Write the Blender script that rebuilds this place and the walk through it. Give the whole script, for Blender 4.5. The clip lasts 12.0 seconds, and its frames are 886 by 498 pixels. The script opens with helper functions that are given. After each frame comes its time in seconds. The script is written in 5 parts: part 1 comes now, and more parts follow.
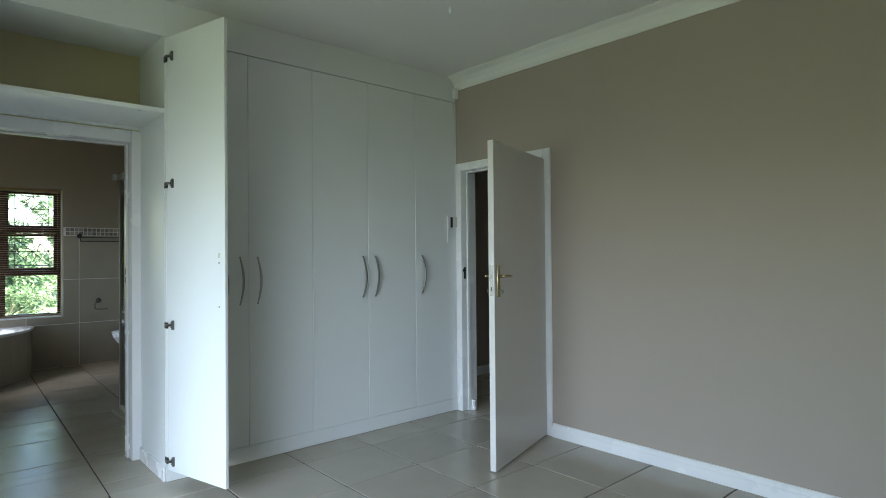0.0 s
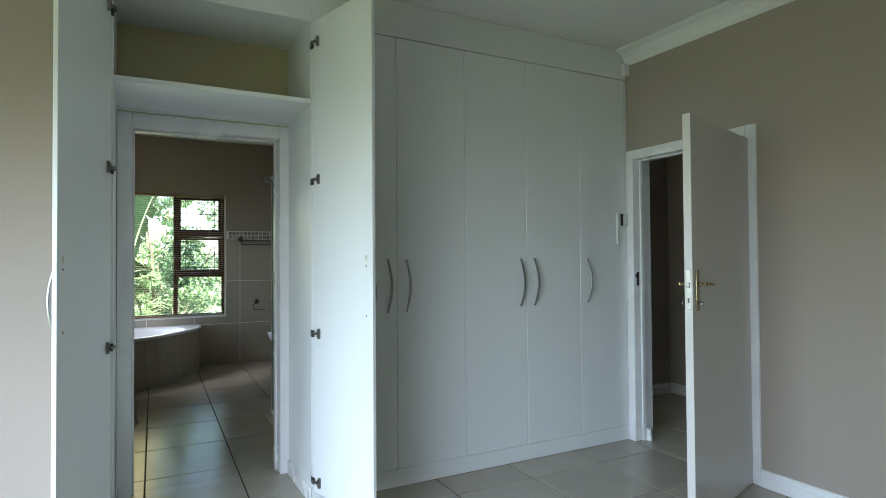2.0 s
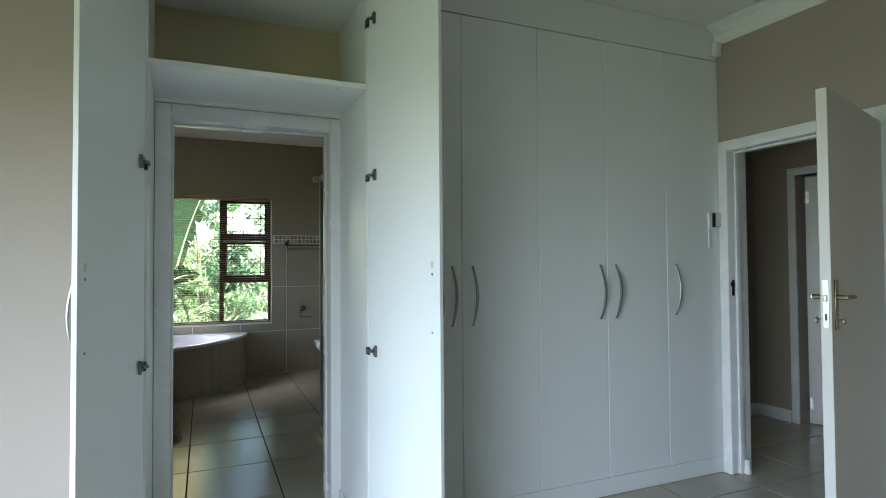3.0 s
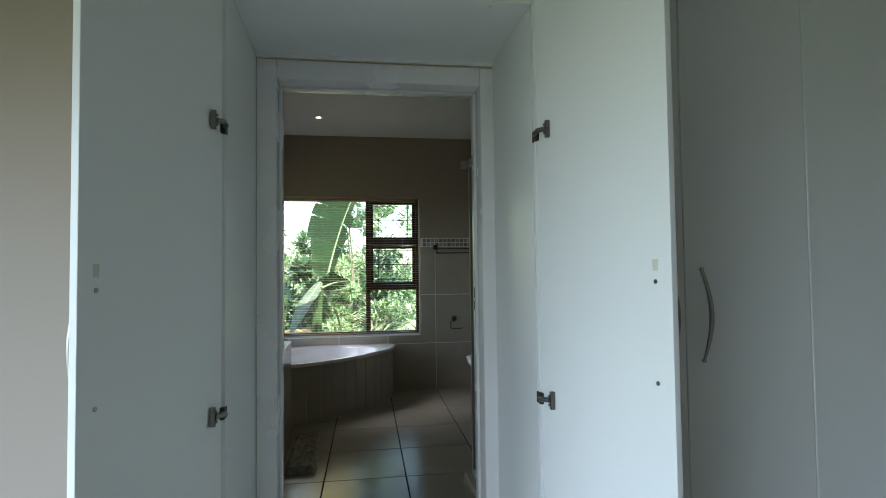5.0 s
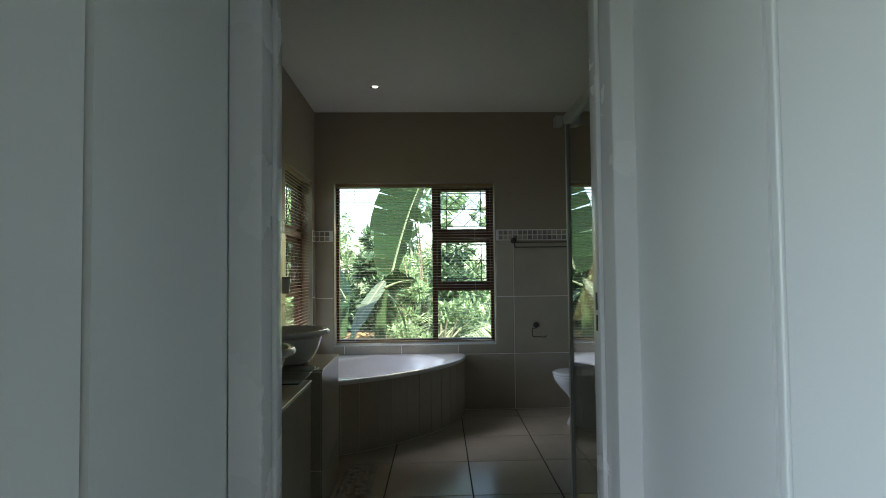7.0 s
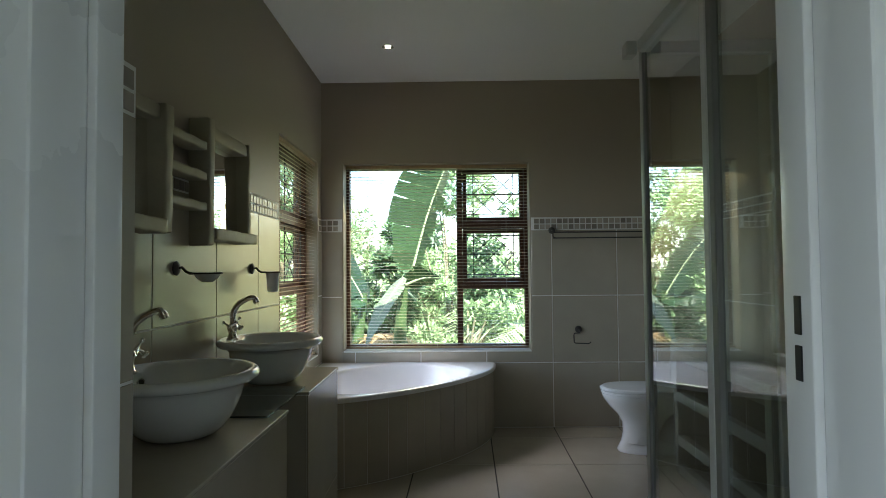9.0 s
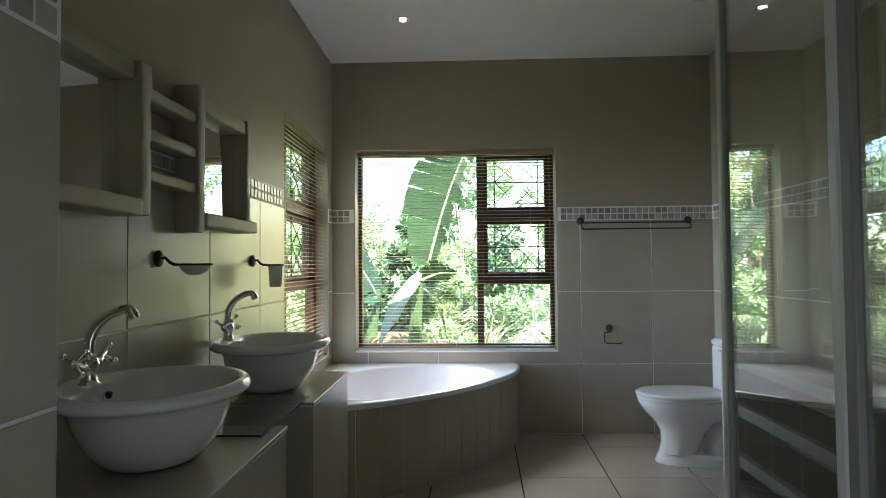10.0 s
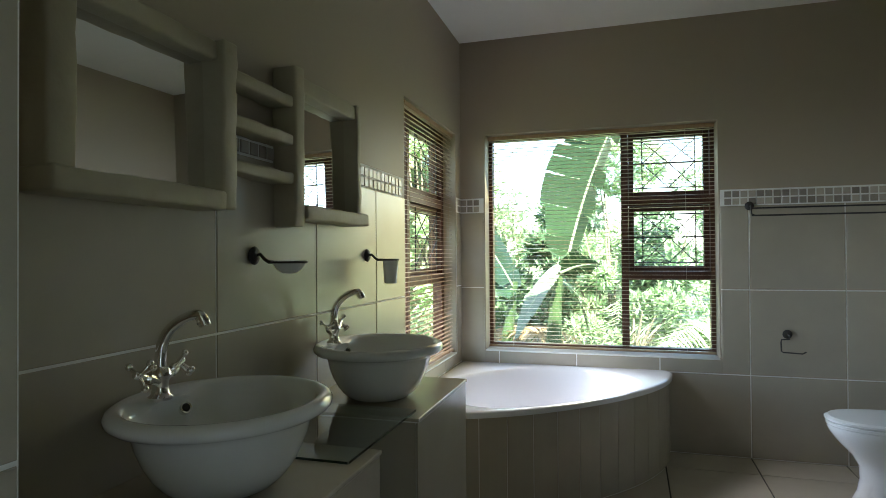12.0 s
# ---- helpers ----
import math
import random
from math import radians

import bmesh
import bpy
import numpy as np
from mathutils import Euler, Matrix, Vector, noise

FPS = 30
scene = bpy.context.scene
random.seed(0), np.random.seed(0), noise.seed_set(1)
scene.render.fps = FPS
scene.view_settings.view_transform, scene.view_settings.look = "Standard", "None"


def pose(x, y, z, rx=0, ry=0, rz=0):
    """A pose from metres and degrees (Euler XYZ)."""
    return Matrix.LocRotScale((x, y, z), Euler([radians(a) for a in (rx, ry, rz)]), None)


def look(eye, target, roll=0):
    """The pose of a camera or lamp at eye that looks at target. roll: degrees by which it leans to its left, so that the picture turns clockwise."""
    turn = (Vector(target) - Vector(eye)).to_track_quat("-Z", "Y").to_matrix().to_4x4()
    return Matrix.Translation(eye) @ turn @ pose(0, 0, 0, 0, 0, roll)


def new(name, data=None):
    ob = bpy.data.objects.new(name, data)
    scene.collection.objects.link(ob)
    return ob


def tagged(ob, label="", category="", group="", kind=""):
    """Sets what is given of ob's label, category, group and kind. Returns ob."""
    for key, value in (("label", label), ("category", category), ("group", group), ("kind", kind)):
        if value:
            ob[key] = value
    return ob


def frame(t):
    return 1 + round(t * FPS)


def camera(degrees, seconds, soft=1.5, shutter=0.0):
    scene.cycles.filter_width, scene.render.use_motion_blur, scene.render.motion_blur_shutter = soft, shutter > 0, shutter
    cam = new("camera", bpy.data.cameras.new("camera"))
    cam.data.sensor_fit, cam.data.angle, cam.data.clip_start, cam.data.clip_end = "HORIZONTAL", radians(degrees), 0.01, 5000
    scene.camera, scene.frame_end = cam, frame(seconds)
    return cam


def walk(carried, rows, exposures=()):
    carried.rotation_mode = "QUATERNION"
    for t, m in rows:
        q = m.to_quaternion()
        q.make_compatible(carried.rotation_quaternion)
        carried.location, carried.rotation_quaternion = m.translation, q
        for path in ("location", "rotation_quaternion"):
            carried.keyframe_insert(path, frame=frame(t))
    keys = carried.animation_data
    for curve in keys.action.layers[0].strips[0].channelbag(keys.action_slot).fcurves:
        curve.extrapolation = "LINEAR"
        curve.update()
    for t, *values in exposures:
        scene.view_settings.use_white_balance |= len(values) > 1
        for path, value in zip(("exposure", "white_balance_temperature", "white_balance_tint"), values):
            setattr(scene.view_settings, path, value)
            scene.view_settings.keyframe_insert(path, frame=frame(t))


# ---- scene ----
cam = camera(74.7, 12.0, soft=0.9)
PATH = [
    (0, (0.193, 0.19, 1.326), (1.522, 1.685, 1.348), -0.5),
    (0.5, (0.197, 0.274, 1.329), (1.468, 1.817, 1.352), -0.5),
    (1, (0.27, 0.415, 1.336), (1.447, 2.032, 1.363), -0.5),
    (1.5, (0.345, 0.565, 1.338), (1.399, 2.264, 1.369), -0.4),
    (2, (0.39, 0.714, 1.324), (1.331, 2.479, 1.361), -0.4),
    (2.5, (0.425, 0.948, 1.336), (1.288, 2.751, 1.38), -0.4),
    (3, (0.451, 1.154, 1.338), (1.262, 2.981, 1.39), -0.4),
    (5, (0.667, 2.078, 1.325), (0.98, 4.052, 1.404), -0.7),
    (5.5, (0.691, 2.309, 1.323), (0.929, 4.293, 1.402), -0.6),
    (6, (0.741, 2.579, 1.334), (0.909, 4.57, 1.414), -0.6),
    (6.5, (0.767, 2.784, 1.319), (0.876, 4.779, 1.398), -0.6),
    (7, (0.753, 3.055, 1.314), (0.818, 5.053, 1.392), -0.6),
    (9, (0.793, 3.835, 1.291), (0.762, 5.834, 1.362), -0.5),
    (9.5, (0.783, 4.013, 1.284), (0.73, 6.011, 1.355), -0.6),
    (10, (0.742, 4.18, 1.272), (0.665, 6.177, 1.331), -0.5),
    (10.5, (0.719, 4.288, 1.27), (0.582, 6.283, 1.313), -0.6),
    (11, (0.731, 4.38, 1.29), (0.458, 6.361, 1.323), -0.6),
    (11.5, (0.761, 4.458, 1.297), (0.323, 6.409, 1.327), -0.4),
    (12, (0.791, 4.519, 1.3), (0.223, 6.437, 1.324), -0.4),
]
walk(cam, [(t, look(eye, target, roll)) for t, eye, target, roll in PATH], exposures=[(0, 3.04), (2.5, 3.02), (5.0, 2.50), (6.5, 2.29), (7.2, 2.37), (8.8, 2.80), (9.5, 3.42), (12.0, 3.50)])

# ---- light and exposure ----
world = bpy.data.worlds.new("world")
scene.world = world
world.use_nodes = True
wn = world.node_tree.nodes
sky = wn.new("ShaderNodeTexSky")
sky.sky_type = "NISHITA"
sky.sun_disc = False
sky.sun_elevation, sky.sun_rotation = radians(58), radians(150)
wn["Background"].inputs["Strength"].default_value = 0.15
world.node_tree.links.new(sky.outputs[0], wn["Background"].inputs[0])
sun = new("sun", bpy.data.lights.new("sun", "SUN"))
sun.data.energy, sun.data.angle, sun.data.color = 5.0, radians(0.6), (1.0, 0.95, 0.86)
sun.matrix_world = look((4, 2, 12), (1.0, 10.5, 0))


def window_light(name, m, w, h, power, color):
    lamp = bpy.data.lights.new(name, "AREA")
    lamp.shape, lamp.size, lamp.size_y, lamp.energy, lamp.color = "RECTANGLE", w, h, power, color
    ob = new(name, lamp)
    ob.matrix_world = m
    return ob


# daylight standing in the glazed bedroom doors
bed = window_light("bedroom_daylight", look((-1.55, 1.5, 1.15), (1.9, 3.65, -1.95)), 3.0, 2.0, 10.2, (0.655, 0.785, 1.0))
bed.data.spread = radians(104)
wide = window_light("bathroom_daylight", look((0.27, 8.79, 1.42), (-0.28, 7.59, 0.62)), 0.7, 1.45, 0.52, (1.0, 0.8, 0.36))
wide.data.spread = radians(104)
# side window daylight split in two lamps: onto the bath, level across the room
down = window_light("side_daylight", look((-0.40, 7.965, 1.30), (0.3, 7.95, 0.38)), 0.95, 1.2, 1.0, (0.9, 0.89, 1.0))
down.data.spread = radians(52)
level = window_light("side_daylight", look((-0.405, 7.965, 1.42), (2.4, 8.05, 0.85)), 0.95, 1.4, 0.82, (0.66, 0.79, 1.0))
level.data.spread = radians(58)

# ---- materials ----


def mat(name, color, rough=0.5, vary=0.06, scale=6.0, metal=0.0, bump=0.0, bump_scale=120.0, random_piece=0.0, coat=0.0, spec=0.5, stain=0.0, stain_color=(0.2, 0.15, 0.1)):
    m = bpy.data.materials.new(name)
    m.use_nodes = True
    n, l = m.node_tree.nodes, m.node_tree.links
    b = n["Principled BSDF"]
    b.inputs["Roughness"].default_value = rough
    b.inputs["Metallic"].default_value = metal
    b.inputs["Coat Weight"].default_value = coat
    b.inputs["Specular IOR Level"].default_value = spec
    coord = n.new("ShaderNodeTexCoord")
    big = n.new("ShaderNodeTexNoise")
    big.inputs["Scale"].default_value, big.inputs["Detail"].default_value = scale, 6
    l.new(coord.outputs["Object"], big.inputs["Vector"])
    value = n.new("ShaderNodeMath")
    value.operation, value.use_clamp = "MULTIPLY_ADD", False
    value.inputs[1].default_value, value.inputs[2].default_value = 2 * vary, 1 - vary
    l.new(big.outputs["Fac"], value.inputs[0])
    tone = value.outputs[0]
    if random_piece:
        info = n.new("ShaderNodeObjectInfo")
        shift = n.new("ShaderNodeVectorMath")
        shift.operation = "MULTIPLY_ADD"
        shift.inputs[1].default_value = (37, 53, 71)
        l.new(info.outputs["Random"], shift.inputs[0])
        l.new(coord.outputs["Object"], shift.inputs[2])
        l.new(shift.outputs[0], big.inputs["Vector"])
        piece = n.new("ShaderNodeMath")
        piece.operation = "MULTIPLY_ADD"
        piece.inputs[1].default_value, piece.inputs[2].default_value = 2 * random_piece, 1 - random_piece
        l.new(info.outputs["Random"], piece.inputs[0])
        both = n.new("ShaderNodeMath")
        both.operation = "MULTIPLY"
        l.new(tone, both.inputs[0])
        l.new(piece.outputs[0], both.inputs[1])
        tone = both.outputs[0]
    mul = n.new("ShaderNodeVectorMath")
    mul.operation = "SCALE"
    mul.inputs[0].default_value = color
    l.new(tone, mul.inputs["Scale"])
    out = mul.outputs[0]
    if stain:
        spots = n.new("ShaderNodeTexNoise")
        spots.inputs["Scale"].default_value, spots.inputs["Detail"].default_value = scale * 0.35, 9
        l.new(coord.outputs["Object"], spots.inputs["Vector"])
        ramp = n.new("ShaderNodeMapRange")
        ramp.inputs[1].default_value, ramp.inputs[2].default_value = 0.55, 0.8
        ramp.inputs[3].default_value, ramp.inputs[4].default_value = 0.0, stain
        l.new(spots.outputs["Fac"], ramp.inputs[0])
        mix = n.new("ShaderNodeMix")
        mix.data_type = "RGBA"
        l.new(ramp.outputs[0], mix.inputs["Factor"])
        l.new(out, mix.inputs["A"])
        mix.inputs["B"].default_value = (*stain_color, 1)
        out = mix.outputs["Result"]
    l.new(out, b.inputs["Base Color"])
    if bump:
        fine = n.new("ShaderNodeTexNoise")
        fine.inputs["Scale"].default_value, fine.inputs["Detail"].default_value = bump_scale, 4
        l.new(coord.outputs["Object"], fine.inputs["Vector"])
        rise = n.new("ShaderNodeBump")
        rise.inputs["Strength"].default_value, rise.inputs["Distance"].default_value = bump, 0.004
        l.new(fine.outputs["Fac"], rise.inputs["Height"])
        l.new(rise.outputs[0], b.inputs["Normal"])
        rm = n.new("ShaderNodeMath")
        rm.operation = "MULTIPLY_ADD"
        rm.inputs[1].default_value, rm.inputs[2].default_value = 0.25, max(0.02, rough - 0.12)
        l.new(big.outputs["Fac"], rm.inputs[0])
        l.new(rm.outputs[0], b.inputs["Roughness"])
    return m


def wood(name, dark, light, rough=0.45):
    m = mat(name, light, rough, bump=0.15, bump_scale=60)
    n, l = m.node_tree.nodes, m.node_tree.links
    coord = n.new("ShaderNodeTexCoord")
    stretch = n.new("ShaderNodeMapping")
    stretch.inputs["Scale"].default_value = (30, 30, 3)
    grain = n.new("ShaderNodeTexNoise")
    grain.inputs["Scale"].default_value, grain.inputs["Detail"].default_value = 3, 8
    ramp = n.new("ShaderNodeMix")
    ramp.data_type = "RGBA"
    ramp.inputs["A"].default_value, ramp.inputs["B"].default_value = (*dark, 1), (*light, 1)
    l.new(coord.outputs["Object"], stretch.inputs[0])
    l.new(stretch.outputs[0], grain.inputs["Vector"])
    l.new(grain.outputs["Fac"], ramp.inputs["Factor"])
    l.new(ramp.outputs["Result"], n["Principled BSDF"].inputs["Base Color"])
    return m


def glass(name, tint=(0.95, 0.98, 0.96), ior=1.5, film=0.0, graze=5.0):
    m = bpy.data.materials.new(name)
    m.use_nodes = True
    n, l = m.node_tree.nodes, m.node_tree.links
    n.clear()
    clear, gloss, mix, facing, curve, fres, out = (n.new("ShaderNode" + k) for k in ("BsdfTransparent", "BsdfGlossy", "MixShader", "LayerWeight", "Math", "Math", "OutputMaterial"))
    clear.inputs[0].default_value = (*tint, 1)
    gloss.inputs["Roughness"].default_value = 0.01
    base = ((ior - 1) / (ior + 1)) ** 2
    facing.inputs[0].default_value = 0.5
    curve.operation, curve.inputs[1].default_value = "POWER", graze
    fres.operation, fres.inputs[1].default_value, fres.inputs[2].default_value = "MULTIPLY_ADD", 1 - base, base
    l.new(facing.outputs["Facing"], curve.inputs[0])
    l.new(curve.outputs[0], fres.inputs[0])
    l.new(fres.outputs[0], mix.inputs[0])
    l.new(clear.outputs[0], mix.inputs[1])
    l.new(gloss.outputs[0], mix.inputs[2])
    last = mix.outputs[0]
    if film:
        streak, coord, place, amount, dull, both = (n.new("ShaderNode" + k) for k in ("TexNoise", "TexCoord", "Mapping", "MapRange", "BsdfDiffuse", "MixShader"))
        place.inputs["Scale"].default_value = (9, 9, 1.2)
        l.new(coord.outputs["Object"], place.inputs[0])
        l.new(place.outputs[0], streak.inputs["Vector"])
        streak.inputs["Detail"].default_value = 7
        amount.inputs[3].default_value, amount.inputs[4].default_value = film * 0.5, film * 1.5
        l.new(streak.outputs["Fac"], amount.inputs[0])
        dull.inputs[0].default_value = (0.74, 0.78, 0.75, 1)
        l.new(amount.outputs[0], both.inputs[0])
        l.new(last, both.inputs[1])
        l.new(dull.outputs[0], both.inputs[2])
        last = both.outputs[0]
    l.new(last, out.inputs[0])
    return m


def leafy(name, color, vary=0.5, through_light=0.45):
    m = mat(name, color, 0.38, vary=0.25, scale=8, random_piece=0.2)
    n, l = m.node_tree.nodes, m.node_tree.links
    b = n["Principled BSDF"]
    geo = n.new("ShaderNodeNewGeometry")
    tone = n.new("ShaderNodeMath")
    tone.operation = "MULTIPLY_ADD"
    tone.inputs[1].default_value, tone.inputs[2].default_value = 2 * vary, 1 - vary
    l.new(geo.outputs["Random Per Island"], tone.inputs[0])
    mul = n.new("ShaderNodeVectorMath")
    mul.operation = "SCALE"
    l.new(b.inputs["Base Color"].links[0].from_socket, mul.inputs[0])
    l.new(tone.outputs[0], mul.inputs["Scale"])
    l.new(mul.outputs[0], b.inputs["Base Color"])
    lit = n.new("ShaderNodeBsdfTranslucent")
    l.new(mul.outputs[0], lit.inputs[0])
    mix = n.new("ShaderNodeMixShader")
    mix.inputs[0].default_value = through_light
    l.new(b.outputs[0], mix.inputs[1])
    l.new(lit.outputs[0], mix.inputs[2])
    l.new(mix.outputs[0], n["Material Output"].inputs[0])
    return m


BEIGE = mat("beige_paint", (0.37, 0.316, 0.265), 0.55, vary=0.04, scale=1.5, bump=0.08, bump_scale=220)
# same beige paint; the garden's green light is mixed into this copy
GARDEN_LIT_BEIGE = mat("garden_lit_beige_paint", (0.365, 0.312, 0.238), 0.55, vary=0.06, scale=1.5, bump=0.08, bump_scale=220)
WHITE_PAINT = mat("white_paint", (0.78, 0.78, 0.75), 0.6, vary=0.03, scale=2, bump=0.06, bump_scale=180)
CREAM = mat("cream_paint", (0.62, 0.55, 0.33), 0.6, vary=0.05, scale=2, bump=0.05)
FOIL = mat("white_wardrobe_foil", (0.76, 0.78, 0.76), 0.32, vary=0.03, scale=2.5, bump=0.03, bump_scale=40)
GLOSS_WHITE = mat("white_gloss_enamel", (0.8, 0.8, 0.79), 0.25, vary=0.03, scale=4, bump=0.05, bump_scale=50)
DOOR_PAINT = mat("painted_door", (0.66, 0.64, 0.6), 0.35, vary=0.03, scale=3, bump=0.05, bump_scale=60)
FLOOR_TILE = mat("beige_floor_tile", (0.42, 0.38, 0.31), 0.2, vary=0.08, scale=5, bump=0.04, bump_scale=30, random_piece=0.05, spec=0.4, stain=0.06, stain_color=(0.3, 0.25, 0.18))
FLOOR_GROUT = mat("dark_floor_grout", (0.028, 0.025, 0.02), 0.9, vary=0.3, scale=12, bump=0.3)
WALL_TILE = mat("grey_wall_tile", (0.415, 0.373, 0.298), 0.27, vary=0.12, scale=4, random_piece=0.03)
WALL_GROUT = mat("pale_wall_grout", (0.82, 0.81, 0.78), 0.85, vary=0.1, scale=20, bump=0.2)
MOSAIC = mat("mosaic_stone", (0.36, 0.315, 0.265), 0.35, vary=0.2, scale=30, random_piece=0.4)
PLASTER = mat("cement_plaster", (0.36, 0.32, 0.225), 0.55, vary=0.15, scale=9, bump=0.5, bump_scale=28, stain=0.5, stain_color=(0.25, 0.225, 0.17))
CERAMIC = mat("white_glazed_ceramic", (0.80, 0.81, 0.80), 0.08, vary=0.02, scale=3, coat=0.4)
ACRYLIC = mat("white_bath_acrylic", (0.82, 0.82, 0.83), 0.14, vary=0.02, scale=3, coat=0.3)
CHROME = mat("chrome", (0.78, 0.77, 0.75), 0.06, vary=0.05, metal=1.0)
HINGE_STEEL = mat("dull_hinge_steel", (0.22, 0.215, 0.2), 0.35, vary=0.15, scale=30, metal=1.0)
NICKEL = mat("satin_nickel", (0.36, 0.355, 0.34), 0.32, vary=0.08, metal=1.0)
BRASS = mat("brass", (0.33, 0.27, 0.15), 0.26, vary=0.1, metal=1.0)
IRON = mat("black_wrought_iron", (0.03, 0.027, 0.024), 0.5, vary=0.3, scale=30, bump=0.3)
ALU = mat("white_powder_coated_aluminium", (0.6, 0.6, 0.57), 0.35, vary=0.05)
GREY_SEAL = mat("grey_rubber_seal", (0.22, 0.22, 0.2), 0.5, vary=0.1)
BLACK = mat("black_plastic", (0.015, 0.015, 0.015), 0.4)
WHITE_PLASTIC = mat("white_plastic", (0.78, 0.78, 0.76), 0.35, vary=0.03)
TIMBER = wood("meranti_timber", (0.05, 0.019, 0.01), (0.15, 0.057, 0.03))
BLIND = wood("blind_slat_wood", (0.3, 0.19, 0.11), (0.48, 0.33, 0.2), 0.3)
# the brown slats again, window glare put in as a paler wood colour
LIT_SLAT = wood("blind_slat_wood_lit", (0.5, 0.41, 0.3), (0.72, 0.62, 0.48), 0.28)
TAPE = mat("tape_residue", (0.6, 0.58, 0.49), 0.6, vary=0.2, scale=60)
GLASS_EDGE = mat("dark_green_glass_edge", (0.03, 0.05, 0.04), 0.15)
OFF_WHITE = mat("off_white_painted_plaster", (0.43, 0.415, 0.375), 0.6, vary=0.12, scale=7, bump=0.15, bump_scale=50)
CORNER_SEAL = mat("grey_corner_seal", (0.3, 0.3, 0.28), 0.5, vary=0.1)
BROWN = mat("dark_brown_plaster", (0.15, 0.115, 0.08), 0.7, vary=0.15, scale=6, bump=0.1)
PANE = glass("window_glass")
SHOWER_GLASS = glass("shower_glass", (0.9, 0.93, 0.9), 1.52, 0.005, 2.5)
PLATE_GLASS = glass("glass_plate_material", (0.91, 0.95, 0.93), 1.55)
FROST = mat("frosted_glass_material", (0.86, 0.88, 0.86), 0.4, vary=0.03)
FROST.node_tree.nodes["Principled BSDF"].inputs["Transmission Weight"].default_value = 0.15
MIRROR = mat("mirror_silver", (0.86, 0.87, 0.86), 0.015, vary=0.0, metal=1.0)
SOIL = mat("leaf_litter_soil", (0.105, 0.13, 0.05), 0.95, vary=0.5, scale=3, bump=0.6, bump_scale=20)
# green darkened far below a real leaf to carry its shaded, backlit side
LEAF_BIG = leafy("shaded_banana_leaf", (0.014, 0.036, 0.012), 0.3, 0.25)
STEM = leafy("green_leaf_stalk", (0.05, 0.09, 0.035), 0.1, 0.1)
# lighter copy for one leaf: the sky's reflection is painted into its green
LEAF_SKYLIT = leafy("skylit_banana_leaf", (0.14, 0.18, 0.125), 0.15, 0.3)
# shrub green raised above real foliage; full-sun brightness is part of the colour
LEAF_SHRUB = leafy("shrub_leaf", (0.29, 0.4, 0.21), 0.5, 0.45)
# lit copy of the shrub leaf, with still more sun in its colour
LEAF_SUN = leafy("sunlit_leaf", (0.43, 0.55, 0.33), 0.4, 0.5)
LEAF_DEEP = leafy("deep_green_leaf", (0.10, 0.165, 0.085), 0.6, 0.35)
# palm green lightened likewise, for fronds bleached by glare
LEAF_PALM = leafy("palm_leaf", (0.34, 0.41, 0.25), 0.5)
LEAF_DRY = leafy("dry_leaf", (0.34, 0.24, 0.13), 0.4)
BARK = mat("fibrous_bark", (0.17, 0.15, 0.10), 0.9, vary=0.4, scale=10, bump=0.8, bump_scale=25)
MAT_PILE = mat("mat_pile", (0.30, 0.28, 0.24), 0.95, vary=0.8, scale=45, bump=0.8, bump_scale=300)

# ---- mesh helpers ----


def box(bm, x0, y0, z0, x1, y1, z1, m=None):
    r = bmesh.ops.create_cube(bm, size=1.0)["verts"]
    t = Matrix.Translation(((x0 + x1) / 2, (y0 + y1) / 2, (z0 + z1) / 2)) @ Matrix.Diagonal((abs(x1 - x0), abs(y1 - y0), abs(z1 - z0), 1))
    bmesh.ops.transform(bm, matrix=(m @ t) if m else t, verts=r)
    return r


def soft_box(bm, x0, y0, z0, x1, y1, z1, r=0.004, seg=2, m=None):
    v = box(bm, x0, y0, z0, x1, y1, z1, m)
    edges = list({e for k in v for e in k.link_edges})
    bmesh.ops.bevel(bm, geom=edges, offset=r, segments=seg, affect="EDGES", profile=0.5)


def rod(bm, a, b, r, seg=10, r2=None):
    a, b = Vector(a), Vector(b)
    d = b - a
    m = Matrix.Translation((a + b) / 2) @ d.to_track_quat("Z", "Y").to_matrix().to_4x4()
    return bmesh.ops.create_cone(bm, cap_ends=True, segments=seg, radius1=r, radius2=r if r2 is None else r2, depth=d.length, matrix=m)["verts"]


def ball(bm, c, r, seg=12, sc=(1, 1, 1)):
    bmesh.ops.create_uvsphere(bm, u_segments=seg, v_segments=max(6, seg // 2), radius=r, matrix=Matrix.Translation(c) @ Matrix.Diagonal((*sc, 1)))


def tube(bm, pts, r, seg=10):
    """A round tube along points; r is one radius or a list."""
    pts = [Vector(p) for p in pts]
    rs = r if isinstance(r, (list, tuple)) else [r] * len(pts)
    rings, side = [], None
    for i, p in enumerate(pts):
        d = (pts[min(i + 1, len(pts) - 1)] - pts[max(i - 1, 0)]).normalized()
        if side is None:
            side = d.orthogonal().normalized()
        side = (side - d * side.dot(d)).normalized()
        up = d.cross(side)
        rings.append([bm.verts.new(p + rs[i] * (math.cos(2 * math.pi * k / seg) * side + math.sin(2 * math.pi * k / seg) * up)) for k in range(seg)])
    for q, s in zip(rings, rings[1:]):
        for k in range(seg):
            bm.faces.new((q[k], q[(k + 1) % seg], s[(k + 1) % seg], s[k]))
    bm.faces.new(rings[0][::-1])
    bm.faces.new(rings[-1])


